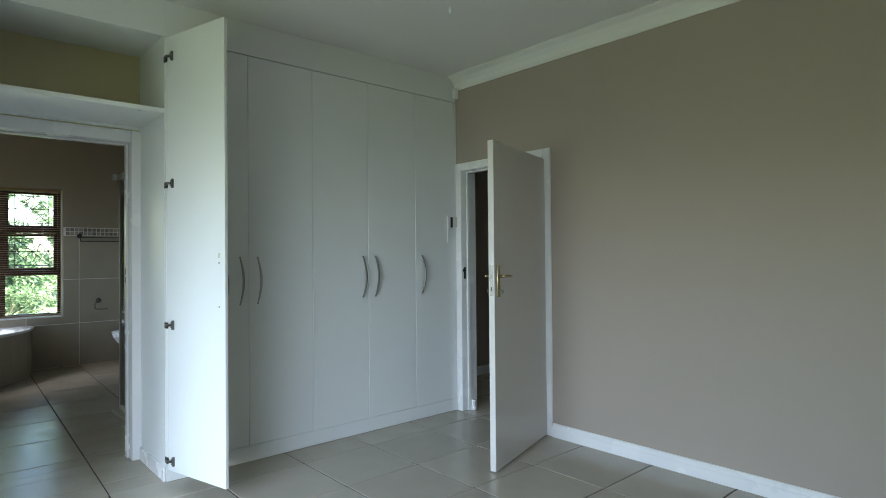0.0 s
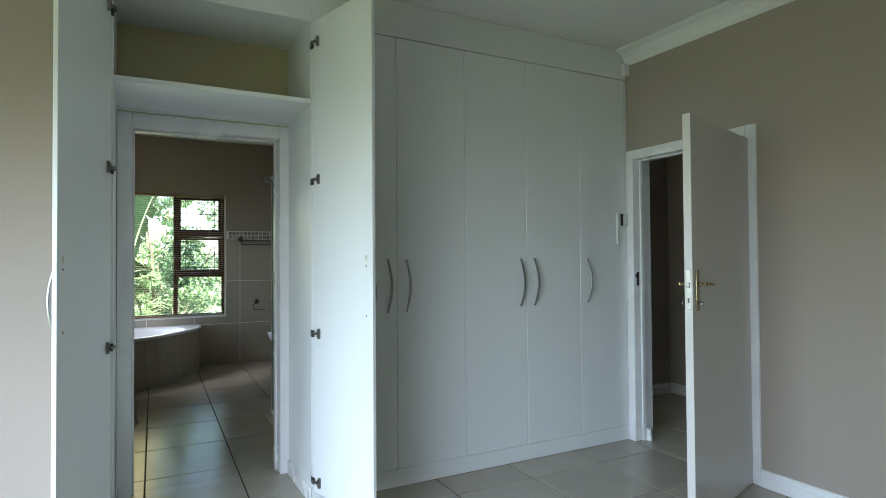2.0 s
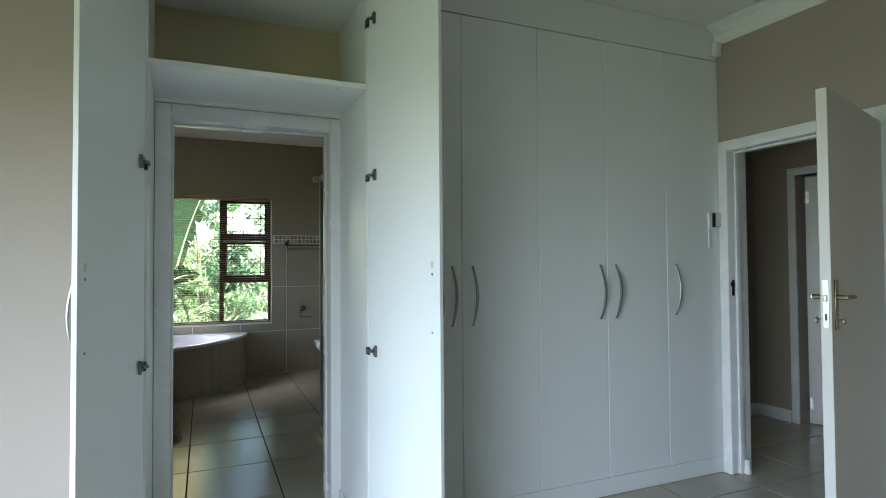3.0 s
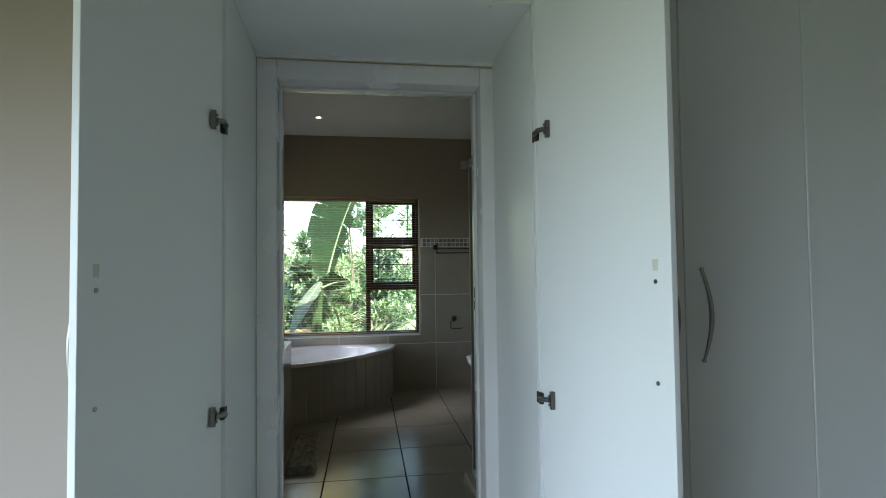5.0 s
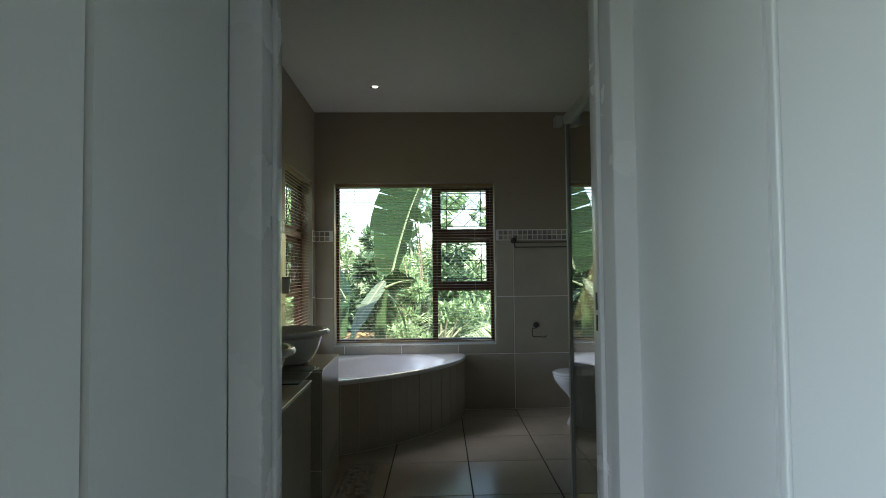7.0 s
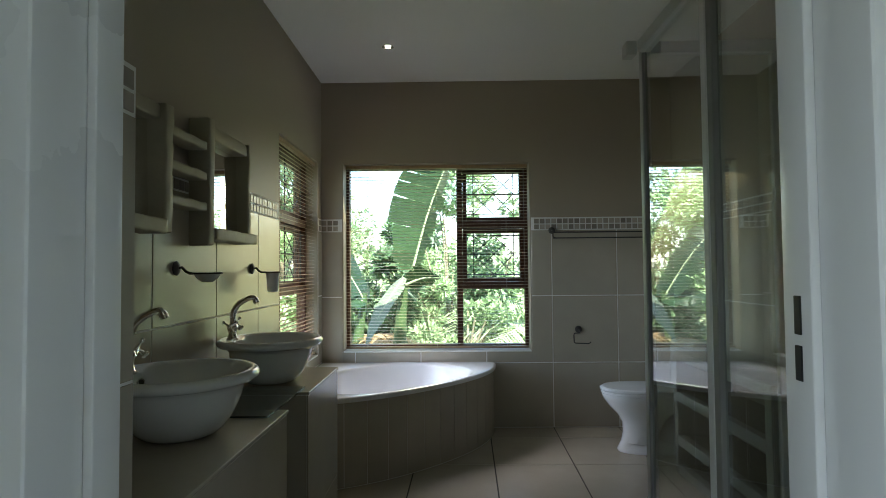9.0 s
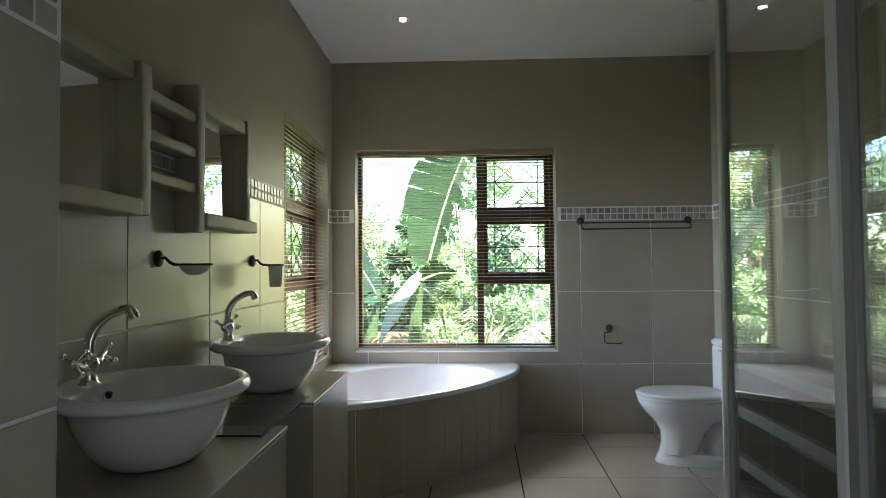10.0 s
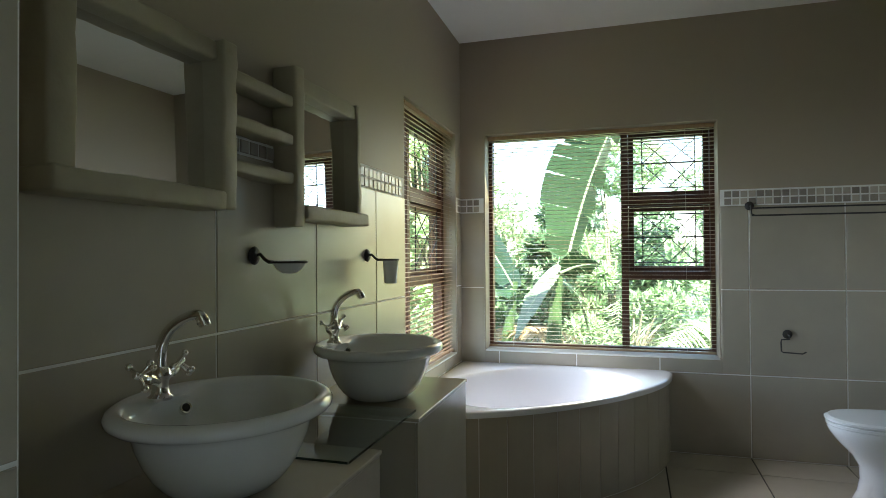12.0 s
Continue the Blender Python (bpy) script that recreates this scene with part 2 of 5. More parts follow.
def lathe(bm, profile, seg=48, m=Matrix(), sx=1.0, sy=1.0):
    """Turns a profile of (radius, height) round z; radius 0 closes it."""
    rings = []
    for r, z in profile:
        if r < 1e-6:
            rings.append([bm.verts.new(m @ Vector((0, 0, z)))])
        else:
            rings.append([bm.verts.new(m @ Vector((sx * r * math.cos(2 * math.pi * k / seg), sy * r * math.sin(2 * math.pi * k / seg), z))) for k in range(seg)])
    for a, b in zip(rings, rings[1:]):
        for k in range(seg):
            j = (k + 1) % seg
            if len(a) == 1 and len(b) == 1:
                continue
            if len(a) == 1:
                bm.faces.new((a[0], b[j], b[k]))
            elif len(b) == 1:
                bm.faces.new((a[k], a[j], b[0]))
            else:
                bm.faces.new((a[k], a[j], b[j], b[k]))


def mesh_of(name, bm, material, smooth=False, crease=21):
    bmesh.ops.recalc_face_normals(bm, faces=bm.faces)
    me = bpy.data.meshes.new(name)
    bm.to_mesh(me)
    bm.free()
    me.materials.append(material)
    if smooth:
        me.shade_smooth()
        me.set_sharp_from_angle(angle=radians(crease))
    return me


def part(name, bm, material, parent, label="", smooth=True, crease=21):
    ob = new(name, mesh_of(name, bm, material, smooth, crease))
    if parent:
        ob.parent = parent
    return tagged(ob, label)


def thing(name, label, category, m=Matrix(), group="", kind=""):
    ob = new(name)
    ob.empty_display_size = 0.1
    ob.matrix_world = m
    return tagged(ob, label, category, group, kind)


def structure(name, bm, material, label="", category="", smooth=False):
    return tagged(new(name, mesh_of(name, bm, material, smooth)), label, category, "", "structure")


def wall(name, axis, at, thick, a0, a1, z0, z1, holes, material, label, category="wall"):
    """A wall along x (axis 'x': at is y) or along y (axis 'y': at is x), holes are (a0, a1, z0, z1)."""
    bm = bmesh.new()
    cuts = sorted({a0, a1, *[h[0] for h in holes], *[h[1] for h in holes]})
    for p, q in zip(cuts, cuts[1:]):
        mid, spans, low = (p + q) / 2, [], z0
        for h in sorted((h for h in holes if h[0] < mid < h[1]), key=lambda h: h[2]):
            spans.append((low, h[2]))
            low = h[3]
        spans.append((low, z1))
        for s, e in spans:
            if e - s > 1e-4:
                if axis == "x":
                    box(bm, p, at, s, q, at + thick, e)
                else:
                    box(bm, at, p, s, at + thick, q, e)
    bmesh.ops.remove_doubles(bm, verts=bm.verts, dist=1e-5)
    return structure(name, bm, material, label, category)

# ---- large structure ----
CEIL = 2.86
BX0, BX1, BY0, BY1 = -0.29, 2.61, 4.52, 8.63      # bathroom, inside
WY = 3.85                                          # wardrobe front
RX = 3.61                                          # bedroom wall with the door
PX0, PX1 = 0.305, 1.25                             # passage through the wardrobe

bm = bmesh.new()
box(bm, -1.9, -2.4, -0.15, 5.6, 8.9, -0.006)
floor = structure("floor", bm, FLOOR_GROUT, "tiled floor with dark grout joints", "floor")
bm = bmesh.new()
box(bm, -1.9, -2.4, CEIL, 5.6, 8.95, CEIL + 0.12)
structure("ceiling", bm, WHITE_PAINT, "smooth white painted ceiling", "ceiling")

wall("wall_bedroom_right", "y", RX, 0.15, -2.4, 4.0, 0, CEIL, [(2.905, 3.79, 0, 2.05)], BEIGE, "matt beige painted wall with a doorway")
wall("wall_bedroom_left", "y", -1.75, 0.15, -2.4, 3.85, 0, CEIL, [(-0.1, 3.1, 0.02, 2.12)], BEIGE, "beige painted wall with a glazed opening")
wall("wall_bedroom_rear", "x", -2.4, 0.15, -1.6, RX, 0, CEIL, [], BEIGE, "plain beige painted wall")
wall("wall_beside_wardrobe", "x", WY, 0.2, -1.75, PX0 - 0.02, 0, CEIL, [], BEIGE, "beige painted wall beside the passage")
wall("wall_bathroom_front", "x", 4.40, 0.118, -0.5, 3.6, 0, CEIL, [(0.34, 1.24, 0, 2.131)], CREAM, "painted wall with the bathroom doorway")
wall("wall_bathroom_left", "y", BX0 - 0.165, 0.165, BY0, 8.88, 0, CEIL, [(7.445, 8.49, 0.62, 2.165)], GARDEN_LIT_BEIGE, "beige wall above tiles with a side window")
wall("wall_bathroom_back", "x", BY1, 0.25, BX0, BX1, 0, CEIL, [(-0.107, 1.437, 0.625, 2.175)], GARDEN_LIT_BEIGE, "beige wall above tiles with a wide window")
wall("wall_bathroom_right", "y", BX1, 0.15, BY0, 8.88, 0, CEIL, [], GARDEN_LIT_BEIGE, "beige wall above grey tiles")
# hall beyond the bedroom door
wall("wall_hall_end", "x", 4.75, 0.12, 3.76, 5.2, 0, CEIL, [], BEIGE, "beige hall wall in shade")
wall("wall_hall_far", "y", 5.08, 0.12, 1.5, 4.75, 0, CEIL, [(3.56, 4.36, 0, 2.05)], BEIGE, "beige hall wall with a further doorway")
wall("wall_hall_near", "x", 1.5, 0.12, 3.76, 5.6, 0, CEIL, [], BEIGE, "plain hall wall")
wall("wall_room_beyond", "y", 5.48, 0.12, 1.5, 4.87, 0, CEIL, [], BEIGE, "plain dark wall beyond the hall")


def profile_strip(name, axis, at, sign, a0, a1, prof, material, label, category):
    """A moulding along a wall: prof holds (out, z) from the wall."""
    bm = bmesh.new()
    rows = []
    for a in (a0, a1):
        rows.append([bm.verts.new((at + sign * o, a, z) if axis == "y" else (a, at + sign * o, z)) for o, z in prof])
    n = len(prof)
    for k in range(n):
        bm.faces.new((rows[0][k], rows[0][(k + 1) % n], rows[1][(k + 1) % n], rows[1][k]))
    bm.faces.new(rows[0])
    bm.faces.new(rows[1][::-1])
    return structure(name, bm, material, label, category)


SKIRT = [(0, 0), (0.018, 0), (0.018, 0.062), (0.015, 0.068), (0.014, 0.085), (0.008, 0.096), (0, 0.098)]
CORNICE = [(0, CEIL - 0.118), (0.012, CEIL - 0.118), (0.016, CEIL - 0.095), (0.03, CEIL - 0.062), (0.058, CEIL - 0.033), (0.088, CEIL - 0.018), (0.1, CEIL - 0.012), (0.1, CEIL - 0.001), (0, CEIL - 0.001)]
profile_strip("baseboard", "y", RX, -1, -2.25, 2.835, SKIRT, GLOSS_WHITE, "white moulded skirting board", "skirting")
profile_strip("baseboard", "x", -2.25, 1, -1.6, RX, SKIRT, GLOSS_WHITE, "white moulded skirting board", "skirting")
profile_strip("baseboard", "x", WY, -1, -1.6, PX0 - 0.03, SKIRT, GLOSS_WHITE, "white moulded skirting board", "skirting")
profile_strip("baseboard", "x", 4.75, -1, 3.76, 5.08, SKIRT, GLOSS_WHITE, "white skirting in the dark hall", "skirting")
profile_strip("baseboard", "y", 5.08, -1, 4.43, 4.75, SKIRT, GLOSS_WHITE, "white skirting in the dark hall", "skirting")
profile_strip("trim", "y", RX, -1, -2.25, WY, CORNICE, WHITE_PAINT, "white coved ceiling cornice", "cornice")
profile_strip("trim", "x", -2.25, 1, -1.6, RX, CORNICE, WHITE_PAINT, "white coved ceiling cornice", "cornice")
profile_strip("trim", "y", -1.6, 1, -2.25, WY, CORNICE, WHITE_PAINT, "white coved ceiling cornice", "cornice")
profile_strip("trim", "x", WY, -1, -1.6, PX0 - 0.03, CORNICE, WHITE_PAINT, "white coved ceiling cornice", "cornice")


def door_frame(name, axis, at, thick, a0, a1, top, w, proud, label):
    """Jambs and head with a stop, standing proud of both wall faces; a0 to a1 is the clear opening."""
    root = tagged(new(name), label, "door frame", "", "structure")

    def put(n, p0, p1, q0, q1, z0, z1, r=0.006):
        bm = bmesh.new()
        if axis == "y":
            soft_box(bm, q0, p0, z0, q1, p1, z1, r, 3)
        else:
            soft_box(bm, p0, q0, z0, p1, q1, z1, r, 3)
        part(n, bm, GLOSS_WHITE, root)
    lo, hi = at - proud, at + thick + proud
    put("jamb", a0 - w, a0, lo, hi, 0, top + w)
    put("jamb", a1, a1 + w, lo, hi, 0, top + w)
    put("head", a0, a1, lo, hi, top, top + w)
    return root, lo, hi, put
# bedroom doorway
root, lo, hi, put = door_frame("door_frame_bedroom", "y", RX, 0.15, 2.905, 3.785, 2.045, 0.066, 0.014, "white painted timber door frame with a stop")
put("stop", 2.905, 2.917, RX + 0.05, RX + 0.09, 0, 2.045, 0.003)
put("stop", 3.773, 3.785, RX + 0.05, RX + 0.09, 0, 2.045, 0.003)
put("stop", 2.917, 3.773, RX + 0.05, RX + 0.09, 2.033, 2.045, 0.003)
bm = bmesh.new()
soft_box(bm, RX + 0.014, 3.7795, 1.125, RX + 0.033, 3.7845, 1.225, 0.001)
soft_box(bm, RX - 0.004, 3.774, 1.185, RX + 0.03, 3.7796, 1.21, 0.002)
part("strike_plate", bm, BLACK, root, "dark metal strike plate")
# bathroom doorway, its leaf taken off
root, lo, hi, put = door_frame("door_frame_bathroom", "x", 4.40, 0.118, 0.383, 1.196, 2.088, 0.076, 0.012, "white steel door frame with moulded face, no leaf")
put("stop", 0.383, 0.395, 4.475, 4.53, 0, 2.088, 0.003)
put("stop", 1.184, 1.196, 4.475, 4.53, 0, 2.088, 0.003)
put("stop", 0.395, 1.184, 4.475, 4.53, 2.078, 2.088, 0.003)
for z0, z1 in ((1.162, 1.202), (1.214, 1.258)):
    bm = bmesh.new()
    soft_box(bm, 1.1825, 4.494, z0, 1.1855, 4.507, z1, 0.001)
    part("strike_hole", bm, BLACK, root, "dark strike slot")
# hall doorway
root, lo, hi, put = door_frame("door_frame_hall", "y", 5.08, 0.12, 3.56, 4.36, 2.05, 0.066, 0.014, "white door frame in the dark hall")


def flush_door(name, m, width, height, label, with_lever=True, material=DOOR_PAINT, hinges=(0.25, 1.02, 1.82)):
    """A flush leaf whose hinge edge is at the origin, reaching to +x, thickness along y."""
    root = thing(name, label, "door", m)
    bm = bmesh.new()
    soft_box(bm, 0, -0.02, 0.008, width, 0.02, height, 0.003)
    leaf = part("leaf", bm, material, root)
    if with_lever:
        x = width - 0.055
        for side in (-1, 1):
            bm = bmesh.new()
            soft_box(bm, x - 0.019, side * 0.0195, 1.065, x + 0.019, side * 0.026, 1.265, 0.003)
            plate = part("backplate", bm, BRASS, leaf, "worn brass backplate")
            bm = bmesh.new()
            rod(bm, (x, side * 0.025, 1.195), (x, side * 0.062, 1.195), 0.009, 12)
            tube(bm, [(x, side * 0.06, 1.195), (x - 0.03, side * 0.066, 1.196), (x - 0.075, side * 0.066, 1.193), (x - 0.118, side * 0.06, 1.19)], [0.009, 0.009, 0.008, 0.005], 12)
            part("lever", bm, BRASS, leaf, "brass lever handle")
            bm = bmesh.new()
            rod(bm, (x, side * 0.024, 1.105), (x, side * 0.05, 1.105), 0.0035, 8)
            rod(bm, (x, side * 0.046, 1.1), (x, side * 0.05, 1.1), 0.013, 14)
            part("key", bm, NICKEL, leaf, "steel key")
        bm = bmesh.new()
        soft_box(bm, width - 0.001, -0.0115, 1.075, width + 0.002, 0.0115, 1.265, 0.001)
        lock = part("lock_plate", bm, NICKEL, root, "steel mortice lock plate")
        bm = bmesh.new()
        soft_box(bm, width, -0.006, 1.18, width + 0.011, 0.006, 1.205, 0.002)
        part("latch", bm, NICKEL, lock)
        bm = bmesh.new()
        box(bm, width + 0.0015, -0.004, 1.105, width + 0.0028, 0.004, 1.13)
        part("keyhole", bm, BLACK, lock)
    for z in hinges:
        bm = bmesh.new()
        rod(bm, (-0.004, -0.024, z - 0.05), (-0.004, -0.024, z + 0.05), 0.007, 10)
        soft_box(bm, -0.002, -0.022, z - 0.05, 0.0, 0.012, z + 0.05, 0.0008)
        soft_box(bm, -0.003, -0.0225, z - 0.05, 0.028, -0.0202, z + 0.05, 0.0008)
        part("hinge", bm, NICKEL, root, "steel butt hinge")
    return root


ang = math.degrees(math.atan2(2.64 - 2.905, 2.765 - 3.60))
flush_door("bedroom_door", pose(3.592, 2.905, 0, 0, 0, ang), 0.865, 2.03, "off-white flush door standing open with brass lever")
flush_door("hall_door", pose(5.18, 4.345, 0, 0, 0, -62), 0.78, 2.035, "white flush door ajar in the dark hall", False, hinges=(0.17, 1.87))

# ---- built-in wardrobe ----


def bow_handle(parent, x, y, side=-1):
    """A bowed bar handle standing off a door face at y, from 1.02 to 1.325 high; side is the way out."""
    bm = bmesh.new()
    pts = []
    for k in range(13):
        u = k / 12
        pts.append((x + 0.012 * math.sin(math.pi * u), y + side * (0.004 + 0.03 * math.sin(math.pi * u)), 1.02 + 0.305 * u))
    tube(bm, pts, [0.0045 + 0.0035 * math.sin(math.pi * k / 12) for k in range(13)], 10)
    for z in (1.022, 1.323):
        rod(bm, (x, y, z), (x, y + side * 0.008, z), 0.006, 10)
    return part("handle", bm, NICKEL, parent, "bowed satin nickel handle")


wardrobe = thing("wardrobe", "white built-in floor-to-ceiling wardrobe with five flush doors", "wardrobe", pose(0, 0, 0))
for n_, args in (("side_panel", (PX1, WY + 0.024, 0, PX1 + 0.018, 4.40, 2.674)), ("side_panel", (RX - 0.03, WY + 0.024, 0, RX - 0.002, 4.40, 2.64)), ("inner_panel", (PX1 + 0.018, WY + 0.05, 0.0, RX - 0.03, WY + 0.062, 2.64))):
    bm = bmesh.new()
    box(bm, *args)
    part(n_, bm, FOIL, wardrobe)
bm = bmesh.new()
soft_box(bm, PX1, WY + 0.004, 2.645, RX - 0.002, WY + 0.024, CEIL - 0.001, 0.002)
part("fascia", bm, FOIL, wardrobe)
bm = bmesh.new()
soft_box(bm, PX1 + 0.001, WY + 0.0005, 0.003, RX - 0.026, WY + 0.0205, 0.1035, 0.001)
part("plinth", bm, FOIL, wardrobe)
edges = [PX1, 1.755, 2.222, 2.69, 3.15, 3.585]
for k, (a, b) in enumerate(zip(edges, edges[1:])):
    bm = bmesh.new()
    soft_box(bm, a + 0.0006, WY, 0.1042, b - 0.0006, WY + 0.02, 2.64, 0.005, 3)
    d = part("door", bm, FOIL, wardrobe, crease=10)
    hx = (1.697, 1.815, 2.64, 2.752, 3.215)[k]
    bow_handle(d, hx, WY)
bm = bmesh.new()
soft_box(bm, 3.5865, WY + 0.002, 0.0, RX - 0.002, WY + 0.022, 2.64, 0.002)
part("filler", bm, FOIL, wardrobe)


def euro_hinge(parent, hx, hy, z, s):
    """A concealed cabinet hinge: cup on the leaf, arm to the side panel. s is +1 where the passage lies to +x."""
    bm = bmesh.new()
    soft_box(bm, min(hx - s * 0.010, hx + s * 0.004), hy - 0.050, z - 0.027, max(hx - s * 0.010, hx + s * 0.004), hy - 0.036, z + 0.027, 0.002)
    rod(bm, (hx + s * 0.002, hy - 0.043, z - 0.013), (hx + s * 0.009, hy - 0.043, z - 0.013), 0.004, 8)
    rod(bm, (hx + s * 0.002, hy - 0.043, z + 0.013), (hx + s * 0.009, hy - 0.043, z + 0.013), 0.004, 8)
    h = part("hinge", bm, HINGE_STEEL, parent, "steel concealed hinge")
    bm = bmesh.new()
    tube(bm, [(hx + s * 0.004, hy - 0.04, z), (hx + s * 0.02, hy - 0.018, z), (hx + s * 0.021, hy + 0.004, z - 0.004), (hx + s * 0.012, hy + 0.03, z - 0.006)], [0.007, 0.008, 0.0075, 0.007], 10)
    part("hinge_arm", bm, HINGE_STEEL, h)
    bm = bmesh.new()
    soft_box(bm, hx + s * 0.002, hy + 0.012, z - 0.024, hx + s * 0.016, hy + 0.052, z + 0.012, 0.003)
    part("mounting_plate", bm, IRON, h, "dark mounting plate")


def open_leaf(name, hx, ex, ey, s):
    """A narrow wardrobe leaf standing open at the passage, from its hinge edge to its free end."""
    sy = 3.847
    a = math.degrees(math.atan2(ey - sy, ex - hx))
    width = math.hypot(ex - hx, ey - sy)
    root = thing(name, "white cupboard leaf standing open on steel hinges", "cupboard door", pose(hx, sy, 0, 0, 0, a), "open leaves at the passage")
    bm = bmesh.new()
    out = 1 if s < 0 else -1
    soft_box(bm, 0, 0 if out > 0 else -0.018, 0.075, width, 0.018 if out > 0 else 0, 2.635, 0.002)
    leaf = part("leaf", bm, FOIL, root)
    for z in (1.296, 1.055):
        bm = bmesh.new()
        rod(bm, (width - 0.050, 0.001 * out, z), (width - 0.050, -0.002 * out, z), 0.0055, 10)
        part("screw", bm, NICKEL, leaf, "handle screw head")
    bm = bmesh.new()
    soft_box(bm, width - 0.059, min(0, -0.0006 * out), 1.322, width - 0.042, max(0, -0.0006 * out), 1.350, 0.0002, 1)
    part("tape_mark", bm, TAPE, leaf, "faded beige tape residue")
    bm = bmesh.new()
    pts = [(width - 0.048 + 0.012 * math.sin(math.pi * k / 12), out * (0.018 + 0.004 + 0.022 * math.sin(math.pi * k / 12)), 1.025 + 0.3 * k / 12) for k in range(13)]
    tube(bm, pts, [0.0045 + 0.0035 * math.sin(math.pi * k / 12) for k in range(13)], 10)
    part("handle", bm, NICKEL, leaf, "bowed satin nickel handle")
    return root


left_leaf = open_leaf("cupboard_leaf", 0.296, 0.137, 3.315, 1)
right_leaf = open_leaf("cupboard_leaf", 1.255, 1.397, 3.319, -1)
for ob, hx, s in ((left_leaf, 0.290, 1), (right_leaf, 1.263, -1)):
    for z in (0.145, 0.94, 1.77, 2.52):
        euro_hinge(ob, hx, 3.822, z - 0.008, s)
for ob in (left_leaf, right_leaf):
    inv = (Matrix.Translation(ob.matrix_basis.translation) @ ob.matrix_basis.to_3x3().to_4x4()).inverted()
    for ch in ob.children:
        if ch.name.startswith("hinge"):
            ch.matrix_parent_inverse = inv

# passage lining with the open cupboard over it
lining = thing("passage_cupboard", "white passage lining with an open top cupboard", "cupboard", pose(0, 0, 0))
bm = bmesh.new()
box(bm, PX0 - 0.018, WY + 0.001, 0, PX0, 4.40, 2.66)
part("side_panel", bm, FOIL, lining)
bm = bmesh.new()
soft_box(bm, PX0, WY + 0.005, 2.188, PX1, 4.399, 2.214, 0.002)
part("shelf", bm, FOIL, lining)
bm = bmesh.new()
box(bm, PX0, WY + 0.004, 2.645, PX1, WY + 0.024, CEIL - 0.001)
part("fascia", bm, FOIL, lining)
bm = bmesh.new()
box(bm, PX0, WY + 0.024, 2.66, PX1, 4.4, 2.675)
part("cupboard_top", bm, FOIL, lining)
for x0, x1 in ((PX0, PX0 + 0.012), (PX1 - 0.012, PX1)):
    bm = bmesh.new()
    soft_box(bm, x0, WY + 0.02, 0.0, x1, 4.385, 0.085, 0.003)
    part("skirting", bm, GLOSS_WHITE, lining)
bm = bmesh.new()
box(bm, PX0, 4.388, 2.172, PX1, 4.399, 2.188)
part("pelmet", bm, FOIL, lining)

# small fittings in the bedroom
box_ = thing("alarm_sensor", "small white sensor box under the cornice", "sensor", pose(0, 0, 0))
bm = bmesh.new()
soft_box(bm, RX - 0.052, WY - 0.04, 2.665, RX - 0.002, WY - 0.002, 2.755, 0.006)
part("housing", bm, WHITE_PLASTIC, box_)
ctrl = thing("wall_control", "white remote control in its holder on the wardrobe end", "remote control", pose(0, 0, 0))
bm = bmesh.new()
soft_box(bm, 3.548, WY - 0.020, 1.565, 3.596, WY - 0.001, 1.652, 0.004)
part("holder", bm, ALU, ctrl, "grey plastic holder")
bm = bmesh.new()
soft_box(bm, 3.492, WY - 0.018, 1.545, 3.547, WY - 0.001, 1.655, 0.004)
part("remote", bm, WHITE_PLASTIC, ctrl)
bm = bmesh.new()
soft_box(bm, 3.518, WY - 0.021, 1.562, 3.543, WY - 0.0175, 1.65, 0.001)
part("screen", bm, BLACK, ctrl, "dark display")
bm = bmesh.new()
soft_box(bm, 3.494, WY - 0.012, 1.43, 3.511, WY - 0.001, 1.543, 0.002)
part("label_strip", bm, WHITE_PLASTIC, ctrl)
stopper = thing("door_stop", "white rubber door stop low on the door frame", "door stop", pose(RX + 0.10, 3.765, 0.0))
bm = bmesh.new()
lathe(bm, [(0, 0), (0.022, 0), (0.024, 0.01), (0.018, 0.03), (0.016, 0.06), (0.02, 0.075), (0.015, 0.085), (0, 0.086)], 16)
part("body", bm, WHITE_PLASTIC, stopper)
pull = thing("pull_cord", "thin pull cord with a white knob under the ceiling", "pull cord", pose(2.13, 2.3, 0))
bm = bmesh.new()
rod(bm, (0, 0, 2.56), (0, 0, CEIL), 0.0015, 6)
part("cord", bm, WHITE_PLASTIC, pull)
bm = bmesh.new()
lathe(bm, [(0, 2.52), (0.007, 2.523), (0.009, 2.54), (0.005, 2.56), (0, 2.563)], 12)
part("knob", bm, WHITE_PLASTIC, pull)

# ---- bathroom ----


